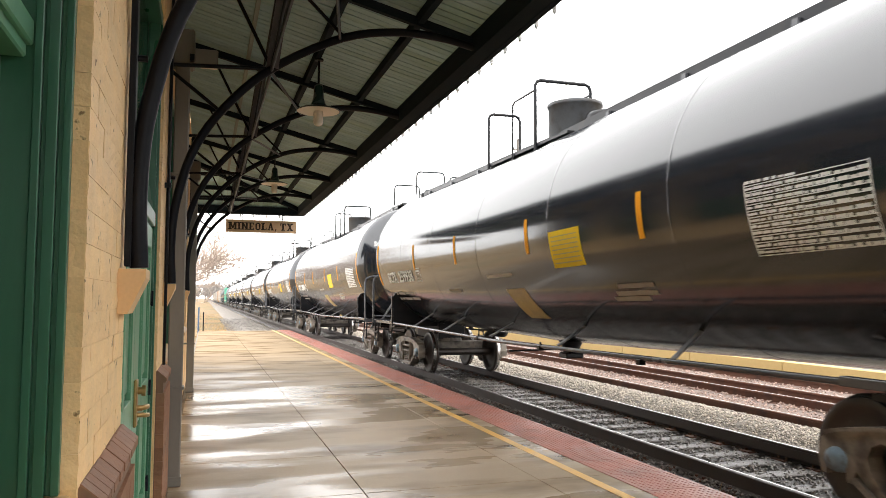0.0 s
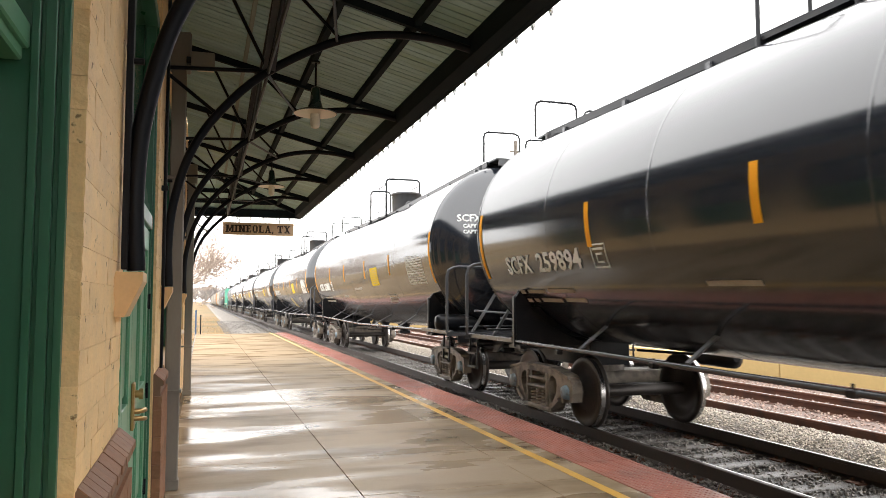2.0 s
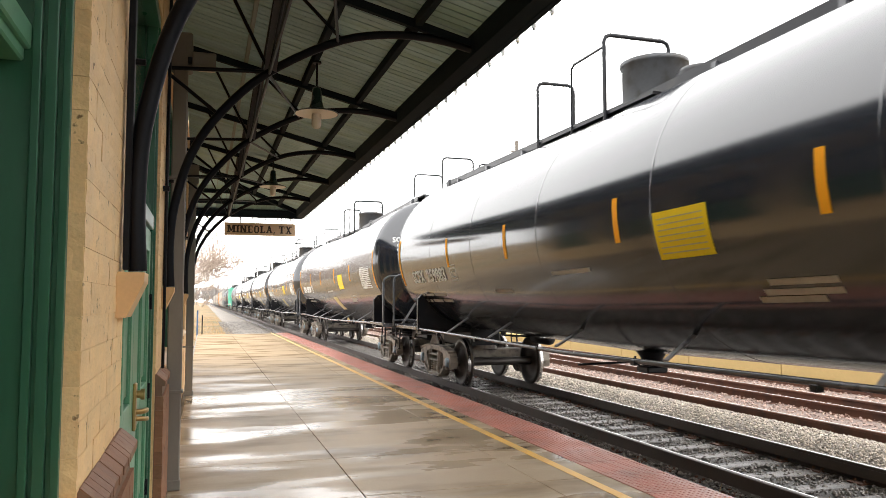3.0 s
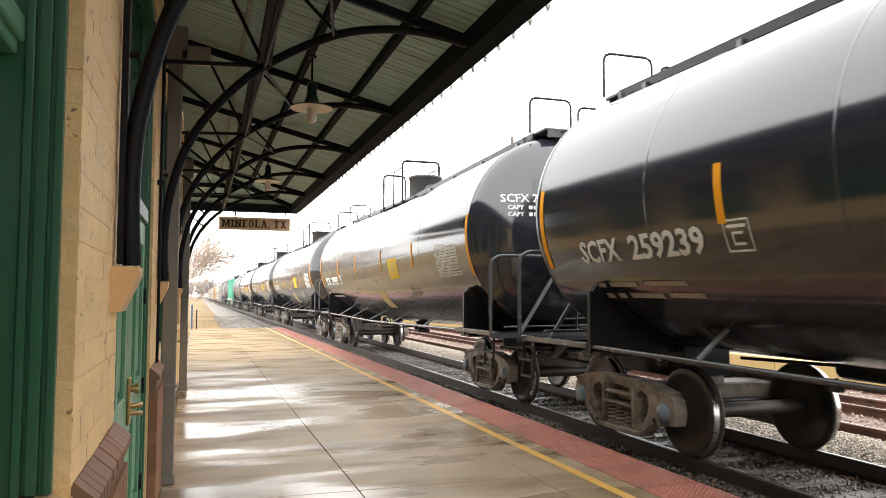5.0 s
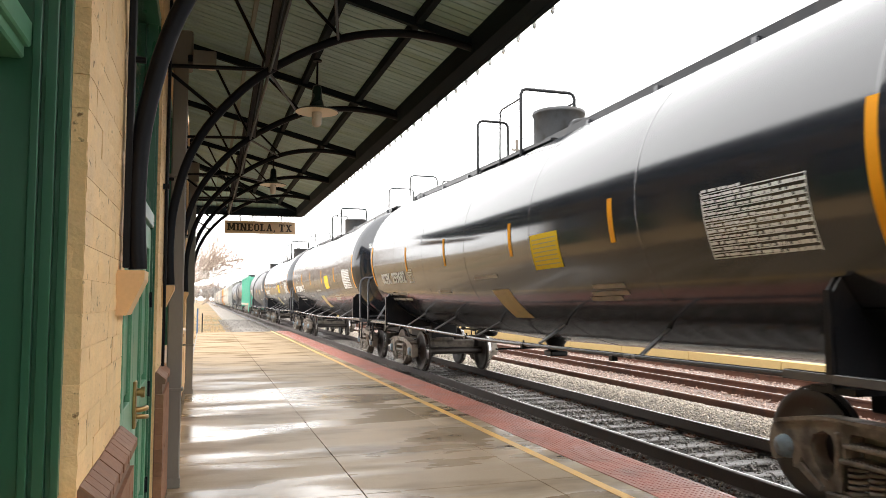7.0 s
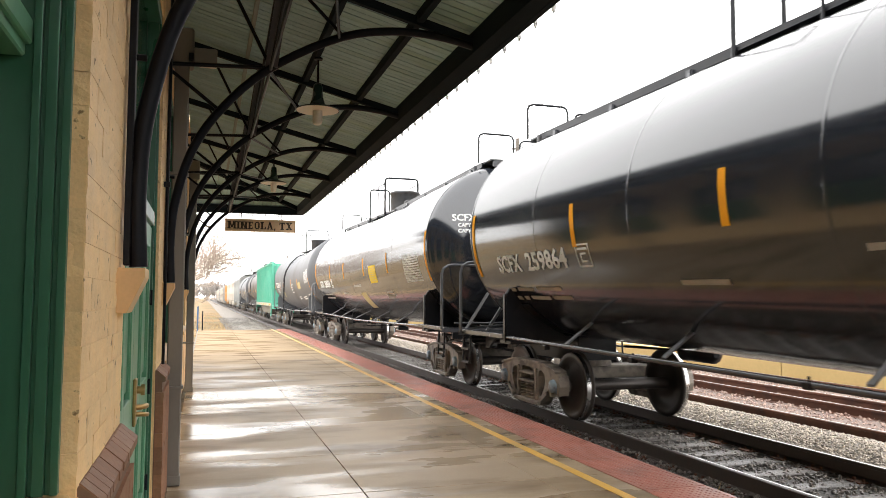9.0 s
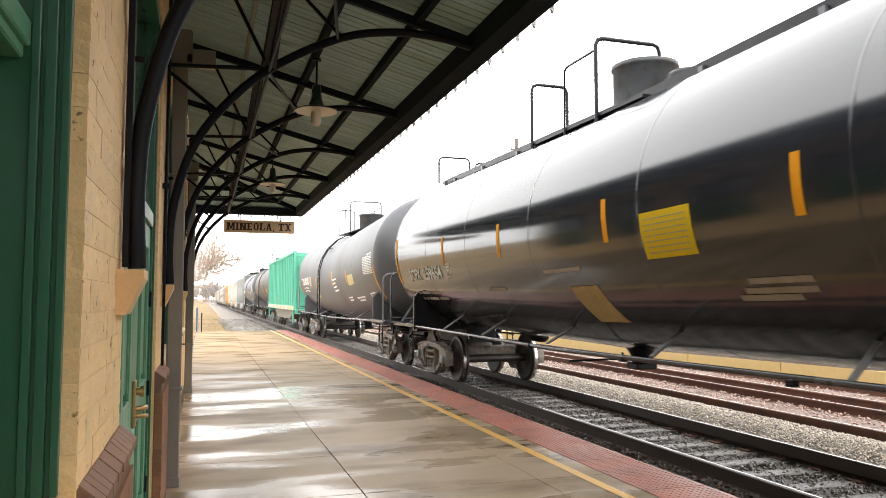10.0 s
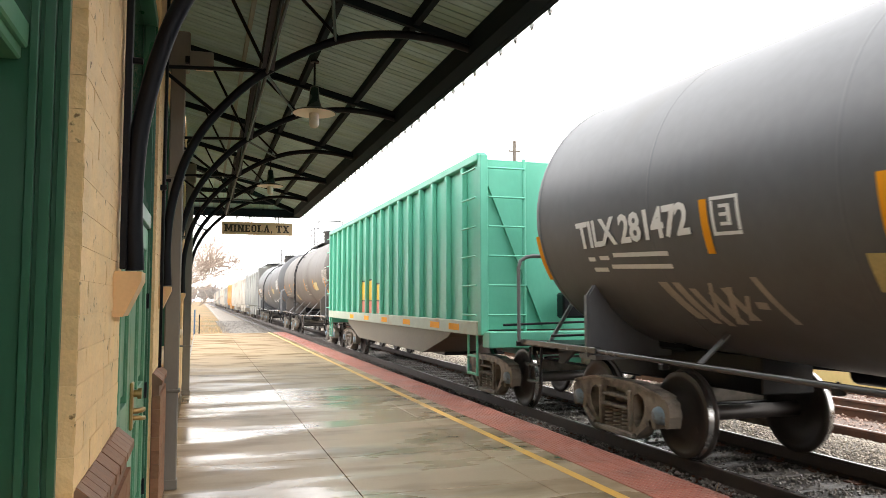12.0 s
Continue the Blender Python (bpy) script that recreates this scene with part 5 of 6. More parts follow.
        if board:
            y = s * (half - 1.2)
            part("top_end_platform", Form().box(-0.36, 0.85, *sorted((s * (half - 1.75), s * (half - 0.95))), cz + R + 0.07, cz + R + 0.11, chamfer=0.006).box(-0.3, 0.85, *sorted((s * (half - 0.99), s * (half - 0.95))), cz + R - 0.04, cz + R + 0.07).box(0.81, 0.85, *sorted((s * (half - 1.75), s * (half - 0.99))), cz + R - 0.02, cz + R + 0.07).box(-0.5, -0.44, *sorted((s * (half - 1.6), s * (half - 1.52))), cz + R - 0.2, cz + R + 0.05).box(0.5, 0.56, *sorted((s * (half - 1.6), s * (half - 1.52))), cz + R - 0.2, cz + R + 0.05), DOME_GREY, car)
            for x0, x1, z1 in ((-0.52, 0.24, 0.66), (0.38, 0.9, 0.56)):
                part("top_hoop", Form().tube(cross_hoop(y, x0, x1, cz + R + 0.05, cz + R + z1), 0.02, 6), FRAME_BLACK, car)
    # side sill pipe and braces on both sides
    for e in (-1, 1):
        part("side_pipe", Form().tube([(e * 1.42, -tc + 0.1, 1.1), (e * 1.42, -3.0, 1.06), (e * 1.42, 0, 1.03), (e * 1.42, 3.0, 1.06), (e * 1.42, tc - 0.1, 1.1)], 0.028, 8), RAILING, car, "dark grey side pipe")
        for y in (-4.63, -2.2, 0.2, 2.6, 4.7):
            part("sill_brace", Form().beam((e * 1.42, y, 1.09), (e * 0.93, y + 0.19, middle(R, cz, y) - math.sqrt(R * R - 0.93 ** 2) + 0.01), 0.05, 0.02), SHEEN_BAR if board else GREY_RAIL, car)
            part("pipe_clip", Form().box(*sorted((e * 1.38, e * 1.46)), y + 0.5, y + 0.58, 1.0, 1.06, chamfer=0.008).tube([(e * 1.42, y + 0.54, 1.0), (e * 1.42, y + 0.54, 1.1)], 0.014, 6), FRAME_BLACK, car)
    # running board and centre platform
    zt = cz + R
    if board:
        for a, b in ((-cyl, 0), (0, cyl)):
            part("running_board", Form().box(-0.34, 0.34, a, b, zt + 0.05, zt + 0.08), FRAME_BLACK, car)
            for x in (-0.38, 0.34):
                part("board_edge", Form().box(x, x + 0.04, a, b, zt, zt + 0.11), FRAME_BLACK, car)
        for i in range(9):
            y = -cyl + 0.6 + i * (2 * cyl - 1.2) / 8
            part("board_bracket", Form().box(-0.42, 0.42, y - 0.04, y + 0.04, zt - 0.07, zt + 0.05), RAILING, car)
        part("centre_platform", Form().box(-0.5, 0.5, -0.7, 2.65, zt - 0.02, zt + 0.02), FRAME_BLACK, car)
        part("guard_rail", Form().tube(cross_hoop(2.58, -0.52, 0.14, zt - 0.1, zt + 1.02), 0.027, 8), FRAME_BLACK, car)
        part("guard_rail", Form().tube(cross_hoop(0.42, -0.52, 0.52, zt - 0.1, zt + 1.12), 0.03, 8), FRAME_BLACK, car)
        for x in (-0.52, 0.52):
            part("guard_rail", Form().tube([(x, 0.42, zt + 0.95), (x, 1.3, zt + 0.95), (x, 1.38, zt + 0.9), (x, 1.4, zt - 0.1)], 0.018, 6), FRAME_BLACK, car)
    else:
        part("centre_platform", Form().box(-0.6, 0.6, -0.8, 3.25, zt + 0.02, zt + 0.06), FRAME_BLACK, car)
        part("guard_rail", Form().tube(cross_hoop(3.2, -0.55, 0.05, zt - 0.1, zt + 1.06), 0.022, 8), RAILING, car)
        part("guard_rail", Form().tube(cross_hoop(0.9, -0.55, 0.62, zt - 0.1, zt + 1.22), 0.026, 8), RAILING, car)
        for x in (-0.55, 0.6):
            part("guard_rail", Form().tube([(x, 0.9, zt + 1.02), (x, 1.9, zt + 1.0), (x, 2.0, zt + 0.92), (x, 2.02, zt - 0.05)], 0.02, 6).tube([(x, 2.02, zt + 0.7), (x, 3.2, zt + 0.7)], 0.016, 6), RAILING, car)
    part("manway", Form().lathe([(0.43, zt - 0.15), (0.43, zt + 0.56), (0.455, zt + 0.57), (0.455, zt + 0.63), (0.1, zt + 0.66)], (0, 0.0 if board else -0.25, 0), "z", 24).box(-0.2, -0.02, 0.2, 0.36, zt + 0.58, zt + 0.7, chamfer=0.02), DOME_GREY, car, "weathered grey cylindrical dome with hinged lid")
    if board:
        part("valve_cover", Form().lathe([(0.28, zt - 0.15), (0.28, zt + 0.2), (0.24, zt + 0.26), (0.05, zt + 0.28)], (0, -0.95, 0), "z", 20), FRAME_BLACK, car)
    # bottom outlet and brake gear
    part("bottom_outlet", Form().lathe([(0.13, 0.0), (0.15, 0.12), (0.24, 0.25)], (0, 0.2, cz - R - 0.2), "z", 14).box(-0.16, 0.16, 0.06, 0.34, cz - R - 0.27, cz - R - 0.18, chamfer=0.02).tube([(0.1, 0.2, cz - R - 0.12), (-1.1, 0.2, cz - R - 0.14)], 0.016, 6), FRAME_BLACK, car)
    part("brake_cylinder", Form().lathe([(0.05, -0.4), (0.13, -0.35), (0.13, 0.25), (0.05, 0.3)], (0.45, tc - 2.3, 0.98), "y", 14).tube([(0.45, tc - 2.0, 0.98), (0.4, tc - 0.6, 0.95)], 0.02, 6), FRAME_BLACK, car)
    build_truck(car, -tc - lead)
    build_truck(car, tc + trail)
    for ob in (*car.children, *tank.children):
        if ob.name.split(".")[0] in ("tank", "seam", "saddle_pad", "running_board", "board_edge", "board_bracket", "centre_platform", "guard_rail", "manway", "valve_cover", "bottom_outlet"):
            for v in ob.data.vertices:
                v.co.z += middle(R, 0.0, v.co.y)
    return car, tank


def mark_tank(tank, number, R=1.62, cz=2.72, panel=True):
    """Stripes, placard, data panel and lettering on the platform side and leading end of a gloss black tank."""
    for y, z0, z1, w in ((7.48, 2.02, 3.0, 0.1), (4.12, 2.28, 2.79, 0.1), (1.42, 2.28, 2.77, 0.1), (-1.64, 2.28, 2.75, 0.1), (-4.4, 2.28, 2.75, 0.1), (-7.7, 2.02, 3.0, 0.1)):
        part("amber_stripe", patch(Form(), y - w / 2, y + w / 2, z0, z1, R, cz, 0.007 if abs(y) > 7 else 0.005), AMBER, tank, "amber reflective stripe")
    pl = part("placard", patch(Form(), -3.13, -2.32, 2.07, 2.52, R, cz), PLACARD, tank, "yellow placard with small dark print")
    f = Form()
    for i in range(7):
        patch(f, -3.07, -2.38, 2.12 + 0.054 * i, 2.133 + 0.054 * i, R, cz, 0.007)
    part("print", f, PLACARD_WORN, pl)
    if number != "259883":
        part("worn_patch", patch(Form(), -1.27, -0.6, 1.4, 1.83, R, cz, lean=0.15), PLACARD_WORN, tank, "worn yellow paint patch")
    vs, fs = letters("SCFX", 0.24, 0.002, bold=0.009)
    f = wrap(Form(), 6.62, 2.06, [(p.x * 0.98, p.y, p.z) for p in vs], fs, R, cz)
    vs, fs = letters(number, 0.24, 0.002, bold=0.009)
    k = 1.2 / max(p.x for p in vs)
    wrap(f, 5.6, 2.06, [(p.x * k, p.y, p.z) for p in vs], fs, R, cz)
    tagged(part("lettering", f, WHITE_INK, tank, "white stencilled reporting mark"), kind="stuff")
    f = Form()
    for a, b, c, d in ((-0.0, 0.42, 0, 0.02), (0, 0.42, 0.28, 0.3), (0, 0.02, 0.02, 0.28), (0.4, 0.42, 0.02, 0.28), (0.12, 0.3, 0.16, 0.185), (0.12, 0.3, 0.06, 0.085), (0.12, 0.145, 0.085, 0.16), (0.06, 0.36, 0.22, 0.25)):
        patch(f, 4.13 - b * 0.76, 4.13 - a * 0.76, 2.04 + c * 0.9, 2.04 + d * 0.9, R, cz)
    part("class_box", f, WHITE_INK, tank, "white outlined class letter")
    rnd = random.Random(int(number))
    f = Form()
    for z, segs in ((1.78, ((6.6, 6.4), (6.3, 5.75), (5.65, 4.9))), (1.66, ((6.5, 6.35), (6.25, 6.1), (6.0, 5.4), (5.3, 4.75))), (1.80, ((2.3, 1.6), (-3.6, -4.3))), (1.72, ((-3.5, -4.3),)), (1.66, ((-3.4, -4.1),)), (2.0, ((0.1, -0.9),))):
        for a, b in segs:
            patch(f, b, a, z, z + 0.05, R, cz)
    tagged(part("small_print", f, GREY_INK, tank, "faded rows of small print"), kind="stuff")
    if panel:
        f = Form()
        for r in range(12):
            z = 2.03 + 0.05 * r
            y = -5.94
            while y > -7.1 and not (r == 11 and y < -6.42):
                k = rnd.uniform(0.03, 0.13)
                patch(f, max(y - k, -7.12), y, z + 0.013, z + rnd.choice((0.031, 0.036)), R, cz)
                y -= k + rnd.choice((0.008, 0.01, 0.024))
            patch(f, -7.13, -5.93, z, z + 0.008, R, cz)
        patch(f, -5.942, -5.93, 2.03, 2.6, R, cz)
        patch(f, -7.13, -7.118, 2.03, 2.6, R, cz)
        tagged(part("data_panel", f, WHITE_INK, tank, "white stencilled table of tank data"), kind="stuff")
    # lettering on the leading head
    f = Form()

    def on_head(vs, fs, x0, z0, size):
        out = []
        for p in vs:
            x, z = x0 + p[0] * size, z0 + p[1] * size
            q = 1 - (x * x + (z - cz) ** 2) / (R * R)
            out.append((x, -(CAR / 2 - 1.25) - 0.64 * math.sqrt(max(0.0, q)) - 0.008 - p[2], z))
        f.add(out, fs)

    vs, fs = letters("SCFX " + number, 0.14, 0.002, bold=0.004)
    on_head(vs, fs, -1.2, 3.17, 1.04 / max(p.x for p in vs) * 1.0)
    for z, tail in ((3.05, ((-0.78, -0.72), (-0.7, -0.64), (-0.62, -0.56), (-0.54, -0.47), (-0.4, -0.34), (-0.32, -0.26), (-0.24, -0.18))), (2.94, ((-0.78, -0.72), (-0.7, -0.64), (-0.62, -0.56), (-0.54, -0.48)))):
        vs, fs = letters("CAPY", 0.07, 0.002, bold=0.004)
        on_head(vs, fs, -1.1, z, 0.25 / max(p.x for p in vs))
        for a, b in tail:
            on_head([(0, 0, 0), (b - a, 0, 0), (b - a, 0.06, 0), (0, 0.06, 0)], [(0, 1, 2, 3)], a, z, 1)
    vs, fs = letters("L", 0.07, 0.002, bold=0.004)
    on_head(vs, fs, -0.36, 2.94, 1.0)
    for i in range(4):
        for a, b in ((-0.16, 0.02), (0.04, 0.2 + 0.08 * (i % 2)), (0.42, 0.6)):
            on_head([(0, 0, 0), (b - a, 0, 0), (b - a, 0.03, 0), (0, 0.03, 0)], [(0, 1, 2, 3)], a, 2.02 - 0.06 * i, 1)
    tagged(part("head_lettering", f, WHITE_INK, tank, "white stencilled mark on the tank end"), kind="stuff")


def mark_grey_tank(tank, text, R, cz, half):
    """Sparser markings of the dull grey tanks."""
    k = half - 9.0
    for y, z0, z1 in ((half - 1.12, 1.95, 2.5), (4.36, 2.08, 2.55), (2.55, 2.05, 2.5), (-1.32, 2.12, 2.6), (-3.88, 2.15, 2.55), (-half + 1.13, 1.66, 2.52)):
        part("amber_stripe", patch(Form(), y - 0.05, y + 0.05, z0, z1, R, cz, 0.006), AMBER, tank, "amber reflective stripe")
    if text:
        vs, fs = letters(text, 0.28, 0.002, spacing=0.95, bold=0.012)
        s = 2.1 / max(p.x for p in vs)
        tagged(part("lettering", wrap(Form(), 6.67, 2.28, [(p.x * s, p.y, p.z) for p in vs], fs, R, cz), WHITE_INK, tank, "white stencilled reporting mark"), kind="stuff")
        f = Form()
        for a, b, c, d in ((0.0, 0.36, 0, 0.03), (0, 0.36, 0.3, 0.33), (0, 0.04, 0.03, 0.3), (0.32, 0.36, 0.03, 0.3), (0.11, 0.25, 0.08, 0.11), (0.11, 0.25, 0.16, 0.19), (0.11, 0.25, 0.23, 0.26), (0.2, 0.25, 0.11, 0.23)):
            patch(f, 4.27 - b, 4.27 - a, 2.22 + c, 2.22 + d, R, cz)
        part("class_box", f, WHITE_INK, tank, "white outlined class letter")
        f = Form()
        rnd = random.Random(5)
        for a, b, z0, z1, lean in ((5.12, 4.97, 1.5, 1.85, 0.25), (4.92, 4.8, 1.46, 1.84, 0.22), (4.72, 4.62, 1.44, 1.78, 0.2), (4.78, 4.72, 1.5, 1.84, -0.18), (4.52, 4.42, 1.46, 1.74, 0.15), (4.58, 4.5, 1.46, 1.8, -0.2),
                                   (4.3, 4.2, 1.5, 1.78, 0.16), (4.36, 4.3, 1.5, 1.72, -0.16), (4.12, 3.98, 1.6, 1.66, 0.0), (3.82, 3.74, 1.48, 1.86, 0.2)):
            patch(f, b, a, z0, z1, R, cz, lean=lean)
        tagged(part("spray_tag", f, GREY_INK, tank, "faint pale spray-paint scrawl"), kind="stuff")
        f = Form()

        def on_head(vs, fs, x0, z0, size):
            out = []
            for p in vs:
                x, z = x0 + p[0] * size, z0 + p[1] * size
                q = 1 - (x * x + (z - cz) ** 2) / (R * R)
                out.append((x, -(half - 1.05) - 0.64 * math.sqrt(max(0.0, q)) - 0.008 - p[2], z))
            f.add(out, fs)

        vs, fs = letters(text, 0.14, 0.002, bold=0.004)
        on_head(vs, fs, -0.4, 3.36, 0.95 / max(p.x for p in vs))
        for z in (3.32, 3.22):
            for a, b in ((-0.42, -0.15), (-0.1, 0.1), (0.15, 0.35)):
                on_head([(0, 0, 0), (b - a, 0, 0), (b - a, 0.05, 0), (0, 0.05, 0)], [(0, 1, 2, 3)], a, z, 1)
        tagged(part("head_lettering", f, WHITE_INK, tank, "white stencilled mark on the tank end"), kind="stuff")
    part("worn_placard", patch(Form(), -4.9, -4.05, 2.1, 2.4, R, cz), PLACARD_WORN, tank, "worn yellow placard")
    part("worn_placard", patch(Form(), 2.35, 2.8, 1.72, 1.98, R, cz), PLACARD_WORN, tank, "worn yellow placard")
    f = Form()
    for z, segs in ((2.12, ((6.55, 6.4), (6.3, 6.1), (6.0, 5.0))), (2.0, ((6.5, 6.2), (6.1, 5.0))), (2.3, ((-1.45, -2.1),)), (2.17, ((-1.45, -1.9),)), (2.05, ((-1.45, -2.0),)), (1.93, ((-1.5, -2.2),)), (1.7, ((-3.2, -3.8), (-4.4, -5.5))), (1.62, ((-3.2, -3.7), (-4.5, -5.3)))):
        for a, b in segs:
            patch(f, b, a, z, z + 0.045, R, cz)
    rnd = random.Random(17)
    for r in range(12):
        z, y = 2.34 + r * 0.043, -6.43
        while y > -7.5 and not (r == 11 and y > -7.0):
            k = rnd.uniform(0.05, 0.16)
            patch(f, max(y - k, -7.58), y, z + 0.01, z + 0.034, R, cz)
            y -= k + rnd.choice((0.008, 0.012, 0.02))
            if r == 11:
                break
        patch(f, -7.59, -6.42, z, z + 0.006, R, cz)
    patch(f, -7.55, -6.95, 2.855, 2.885, R, cz)
    for a, b, c, d in ((-6.92, -6.3, 1.82, 1.85), (-6.97, -6.35, 1.58, 1.61), (-6.4, -6.33, 1.61, 1.82), (-6.97, -6.9, 1.61, 1.82)):
        patch(f, a, b, c, d, R, cz)
    tagged(part("small_print", f, GREY_INK if not text else WHITE_INK, tank, "rows of small white print"), kind="stuff")
    lad = Form()
    mz, out = middle(R, cz, 1.05), R + 0.1
    bend = [(-out * math.cos(radians(v)), mz + out * math.sin(radians(v))) for v in (8, 22, 38, 54, 72)]
    for y in (0.84, 1.26):
        lad.tube([(-out, y, 0.98)] + [(x, y, z) for x, z in bend], 0.022, 6)
        for x, z in ((-out, 1.05), bend[2]):
            lad.tube([(x, y, z), (x * 0.9, y, z)], 0.016, 6)
    for i in range(7):
        lad.tube([(-out, 0.84, 1.1 + 0.28 * i), (-out, 1.26, 1.1 + 0.28 * i)], 0.015, 6)
    for x, z in bend[1:]:
        lad.tube([(x, 0.84, z), (x, 1.26, z)], 0.015, 6)
    part("side_ladder", lad, FRAME_BLACK, tank, "black steel side ladder")


def build_open_hopper():
    """A green open-top gondola hopper with ribbed sides."""
    half = 8.2
    car = thing("hopper_car", pose(0, 0, 0), "sea green ribbed open hopper wagon with sprayed patches", "hopper car")
    X, z0, z1, b = 1.6, 1.19, 3.92, 7.15
    for e in (-1, 1):
        part("side_wall", Form().box(*sorted((e * (X - 0.12), e * (X - 0.08))), -b, b, z0 + 0.1, z1), HOPPER_GREEN, car)
    for s in (-1, 1):
        part("end_wall", Form().box(-X + 0.12, X - 0.12, *sorted((s * (b - 0.04), s * b)), 1.22, z1), HOPPER_GREEN, car)
        part("slope_sheet", Form().add([(-X + 0.12, s * b, 2.5), (X - 0.12, s * b, 2.5), (X - 0.12, s * (b - 1.8), 1.25), (-X + 0.12, s * (b - 1.8), 1.25), (-X + 0.12, s * (b - 0.05), 2.52), (X - 0.12, s * (b - 0.05), 2.52), (X - 0.12, s * (b - 1.85), 1.27), (-X + 0.12, s * (b - 1.85), 1.27)],
             [(0, 1, 2, 3), (7, 6, 5, 4), (0, 4, 5, 1), (1, 5, 6, 2), (2, 6, 7, 3), (3, 7, 4, 0)]), HOPPER_GREEN, car)
    for e in (-1, 1):
        part("top_chord", Form().box(*sorted((e * (X - 0.14), e * (X + 0.02))), -b - 0.02, b + 0.02, z1 - 0.03, z1 + 0.1, chamfer=0.012), HOPPER_GREEN, car)
        part("side_sill", Form().box(*sorted((e * (X - 0.1), e * (X + 0.02))), -b, b, z0 - 0.06, z0 + 0.16, chamfer=0.01), HOPPER_SILL, car, "pale scuffed side sill with rust-orange panels")
        for i in range(16):
            y = -b + 0.75 + i * (2 * b - 1.5) / 15
            part("rib", Form().box(*sorted((e * (X - 0.08), e * (X + 0.015))), y - 0.055, y + 0.055, z0 + 0.16, z1 - 0.03, chamfer=0.012), HOPPER_GREEN, car)
        for y in (-6.3, -5.2, -3.2, -1.2, 0.8, 2.8):
            part("reflector", Form().box(*sorted((e * (X + 0.021), e * (X + 0.024))), y, y + 0.55, z0 - 0.01, z0 + 0.1), AMBER, car, "amber side reflector")
    for s in (-1, 1):
        for e in (-1, 1):
            part("corner_post", Form().box(*sorted((e * (X - 0.13), e * X)), *sorted((s * (b - 0.02), s * (b + 0.12))), z0 - 0.05, z1 + 0.06, chamfer=0.012), HOPPER_GREEN, car)
            lad = Form()
            for i in range(6):
                z = 1.45 + i * 0.46
                lad.tube([(e * (X + 0.07), s * (b - 0.55), z), (e * (X + 0.07), s * (b + 0.1), z)], 0.016, 6).tube([(e * (X - 0.1), s * (b + 0.2), z), (e * (X - 0.72), s * (b + 0.2), z)], 0.016, 6)
            lad.tube([(e * (X - 0.72), s * (b + 0.16), 1.2), (e * (X - 0.72), s * (b + 0.16), z1)], 0.03, 6)
            part("ladder", lad, HOPPER_GREEN, car)
            st = Form()
            for dy in (-0.5, -0.1):
                st.tube([(e * (X - 0.02), s * (b + dy), 1.2), (e * (X - 0.02), s * (b + dy), 0.5)], 0.02, 6)
            for z in (0.52, 0.8):
                st.beam((e * (X - 0.02), s * (b - 0.5), z), (e * (X - 0.02), s * (b - 0.1), z), 0.05, 0.03)
            part("step", st, HOPPER_GREEN, car)
            part("end_gusset", Form().beam((e * (X - 0.1), s * (b + 0.04), z1 - 0.1), (e * 0.45, s * (b + 0.04), 1.3), 0.05, 0.16, up=(1, 0, 0)), HOPPER_GREEN, car)
        part("end_sill", Form().box(-X + 0.05, X - 0.05, *sorted((s * (b + 0.05), s * (b + 0.35))), 0.95, 1.2, chamfer=0.015).box(-0.3, 0.3, *sorted((s * 5.0, s * (half - 0.5))), 0.72, 1.0), HOPPER_GREEN, car)
        part("end_gear", Form().tube([(-1.3, s * (b + 0.3), 1.3), (0.4, s * (b + 0.35), 1.35)], 0.02, 6).box(-0.3, 0.1, *sorted((s * (b + 0.1), s * (b + 0.35))), 1.4, 1.8, chamfer=0.03).tube([(0.1, s * (b + 0.3), 2.2), (-0.2, s * (b + 0.45), 2.5), (-0.6, s * (b + 0.3), 2.3)], 0.02, 6), FRAME_BLACK, car)
        build_coupler(car, half, s)
    part("discharge_chute", Form().prism([(-5.3, 1.2), (5.3, 1.2), (4.9, 1.0), (3.3, 0.62), (-3.3, 0.62), (-4.9, 1.0)], -1.36, 1.36), CHUTE, car, "dusty tan trough-shaped hopper bottom")
    for yc in (-2.2, 2.2):
        part("chute_gate", Form().box(-0.7, 0.7, yc - 0.5, yc + 0.5, 0.5, 0.63, chamfer=0.02), FRAME_BLACK, car)
    for y0, z in ((0.35, 0.4), (1.25, 0.52), (2.2, 0.5)):
        part("spray_patch", Form().box(-X + 0.079, -X + 0.075, y0 - 0.75, y0 - 0.05, z0 + 0.5, z0 + 0.5 + z), GRAFFITI_Y, car, "yellow spray-painted patch with black outline")
        part("spray_patch", Form().box(-X + 0.079, -X + 0.075, y0 - 0.75, y0 - 0.05, z0 + 0.17, z0 + 0.49), GRAFFITI_R, car, "salmon spray-painted patch")
        part("spray_outline", Form().box(-X + 0.079, -X + 0.072, y0 - 0.77, y0 - 0.03, z0 + 0.49 + z, z0 + 0.53 + z).box(-X + 0.079, -X + 0.072, y0 - 0.77, y0 - 0.03, z0 + 0.47, z0 + 0.5), DARK_INK, car)
    build_truck(car, -half + 2.0)
    build_truck(car, half - 2.0)
    return car


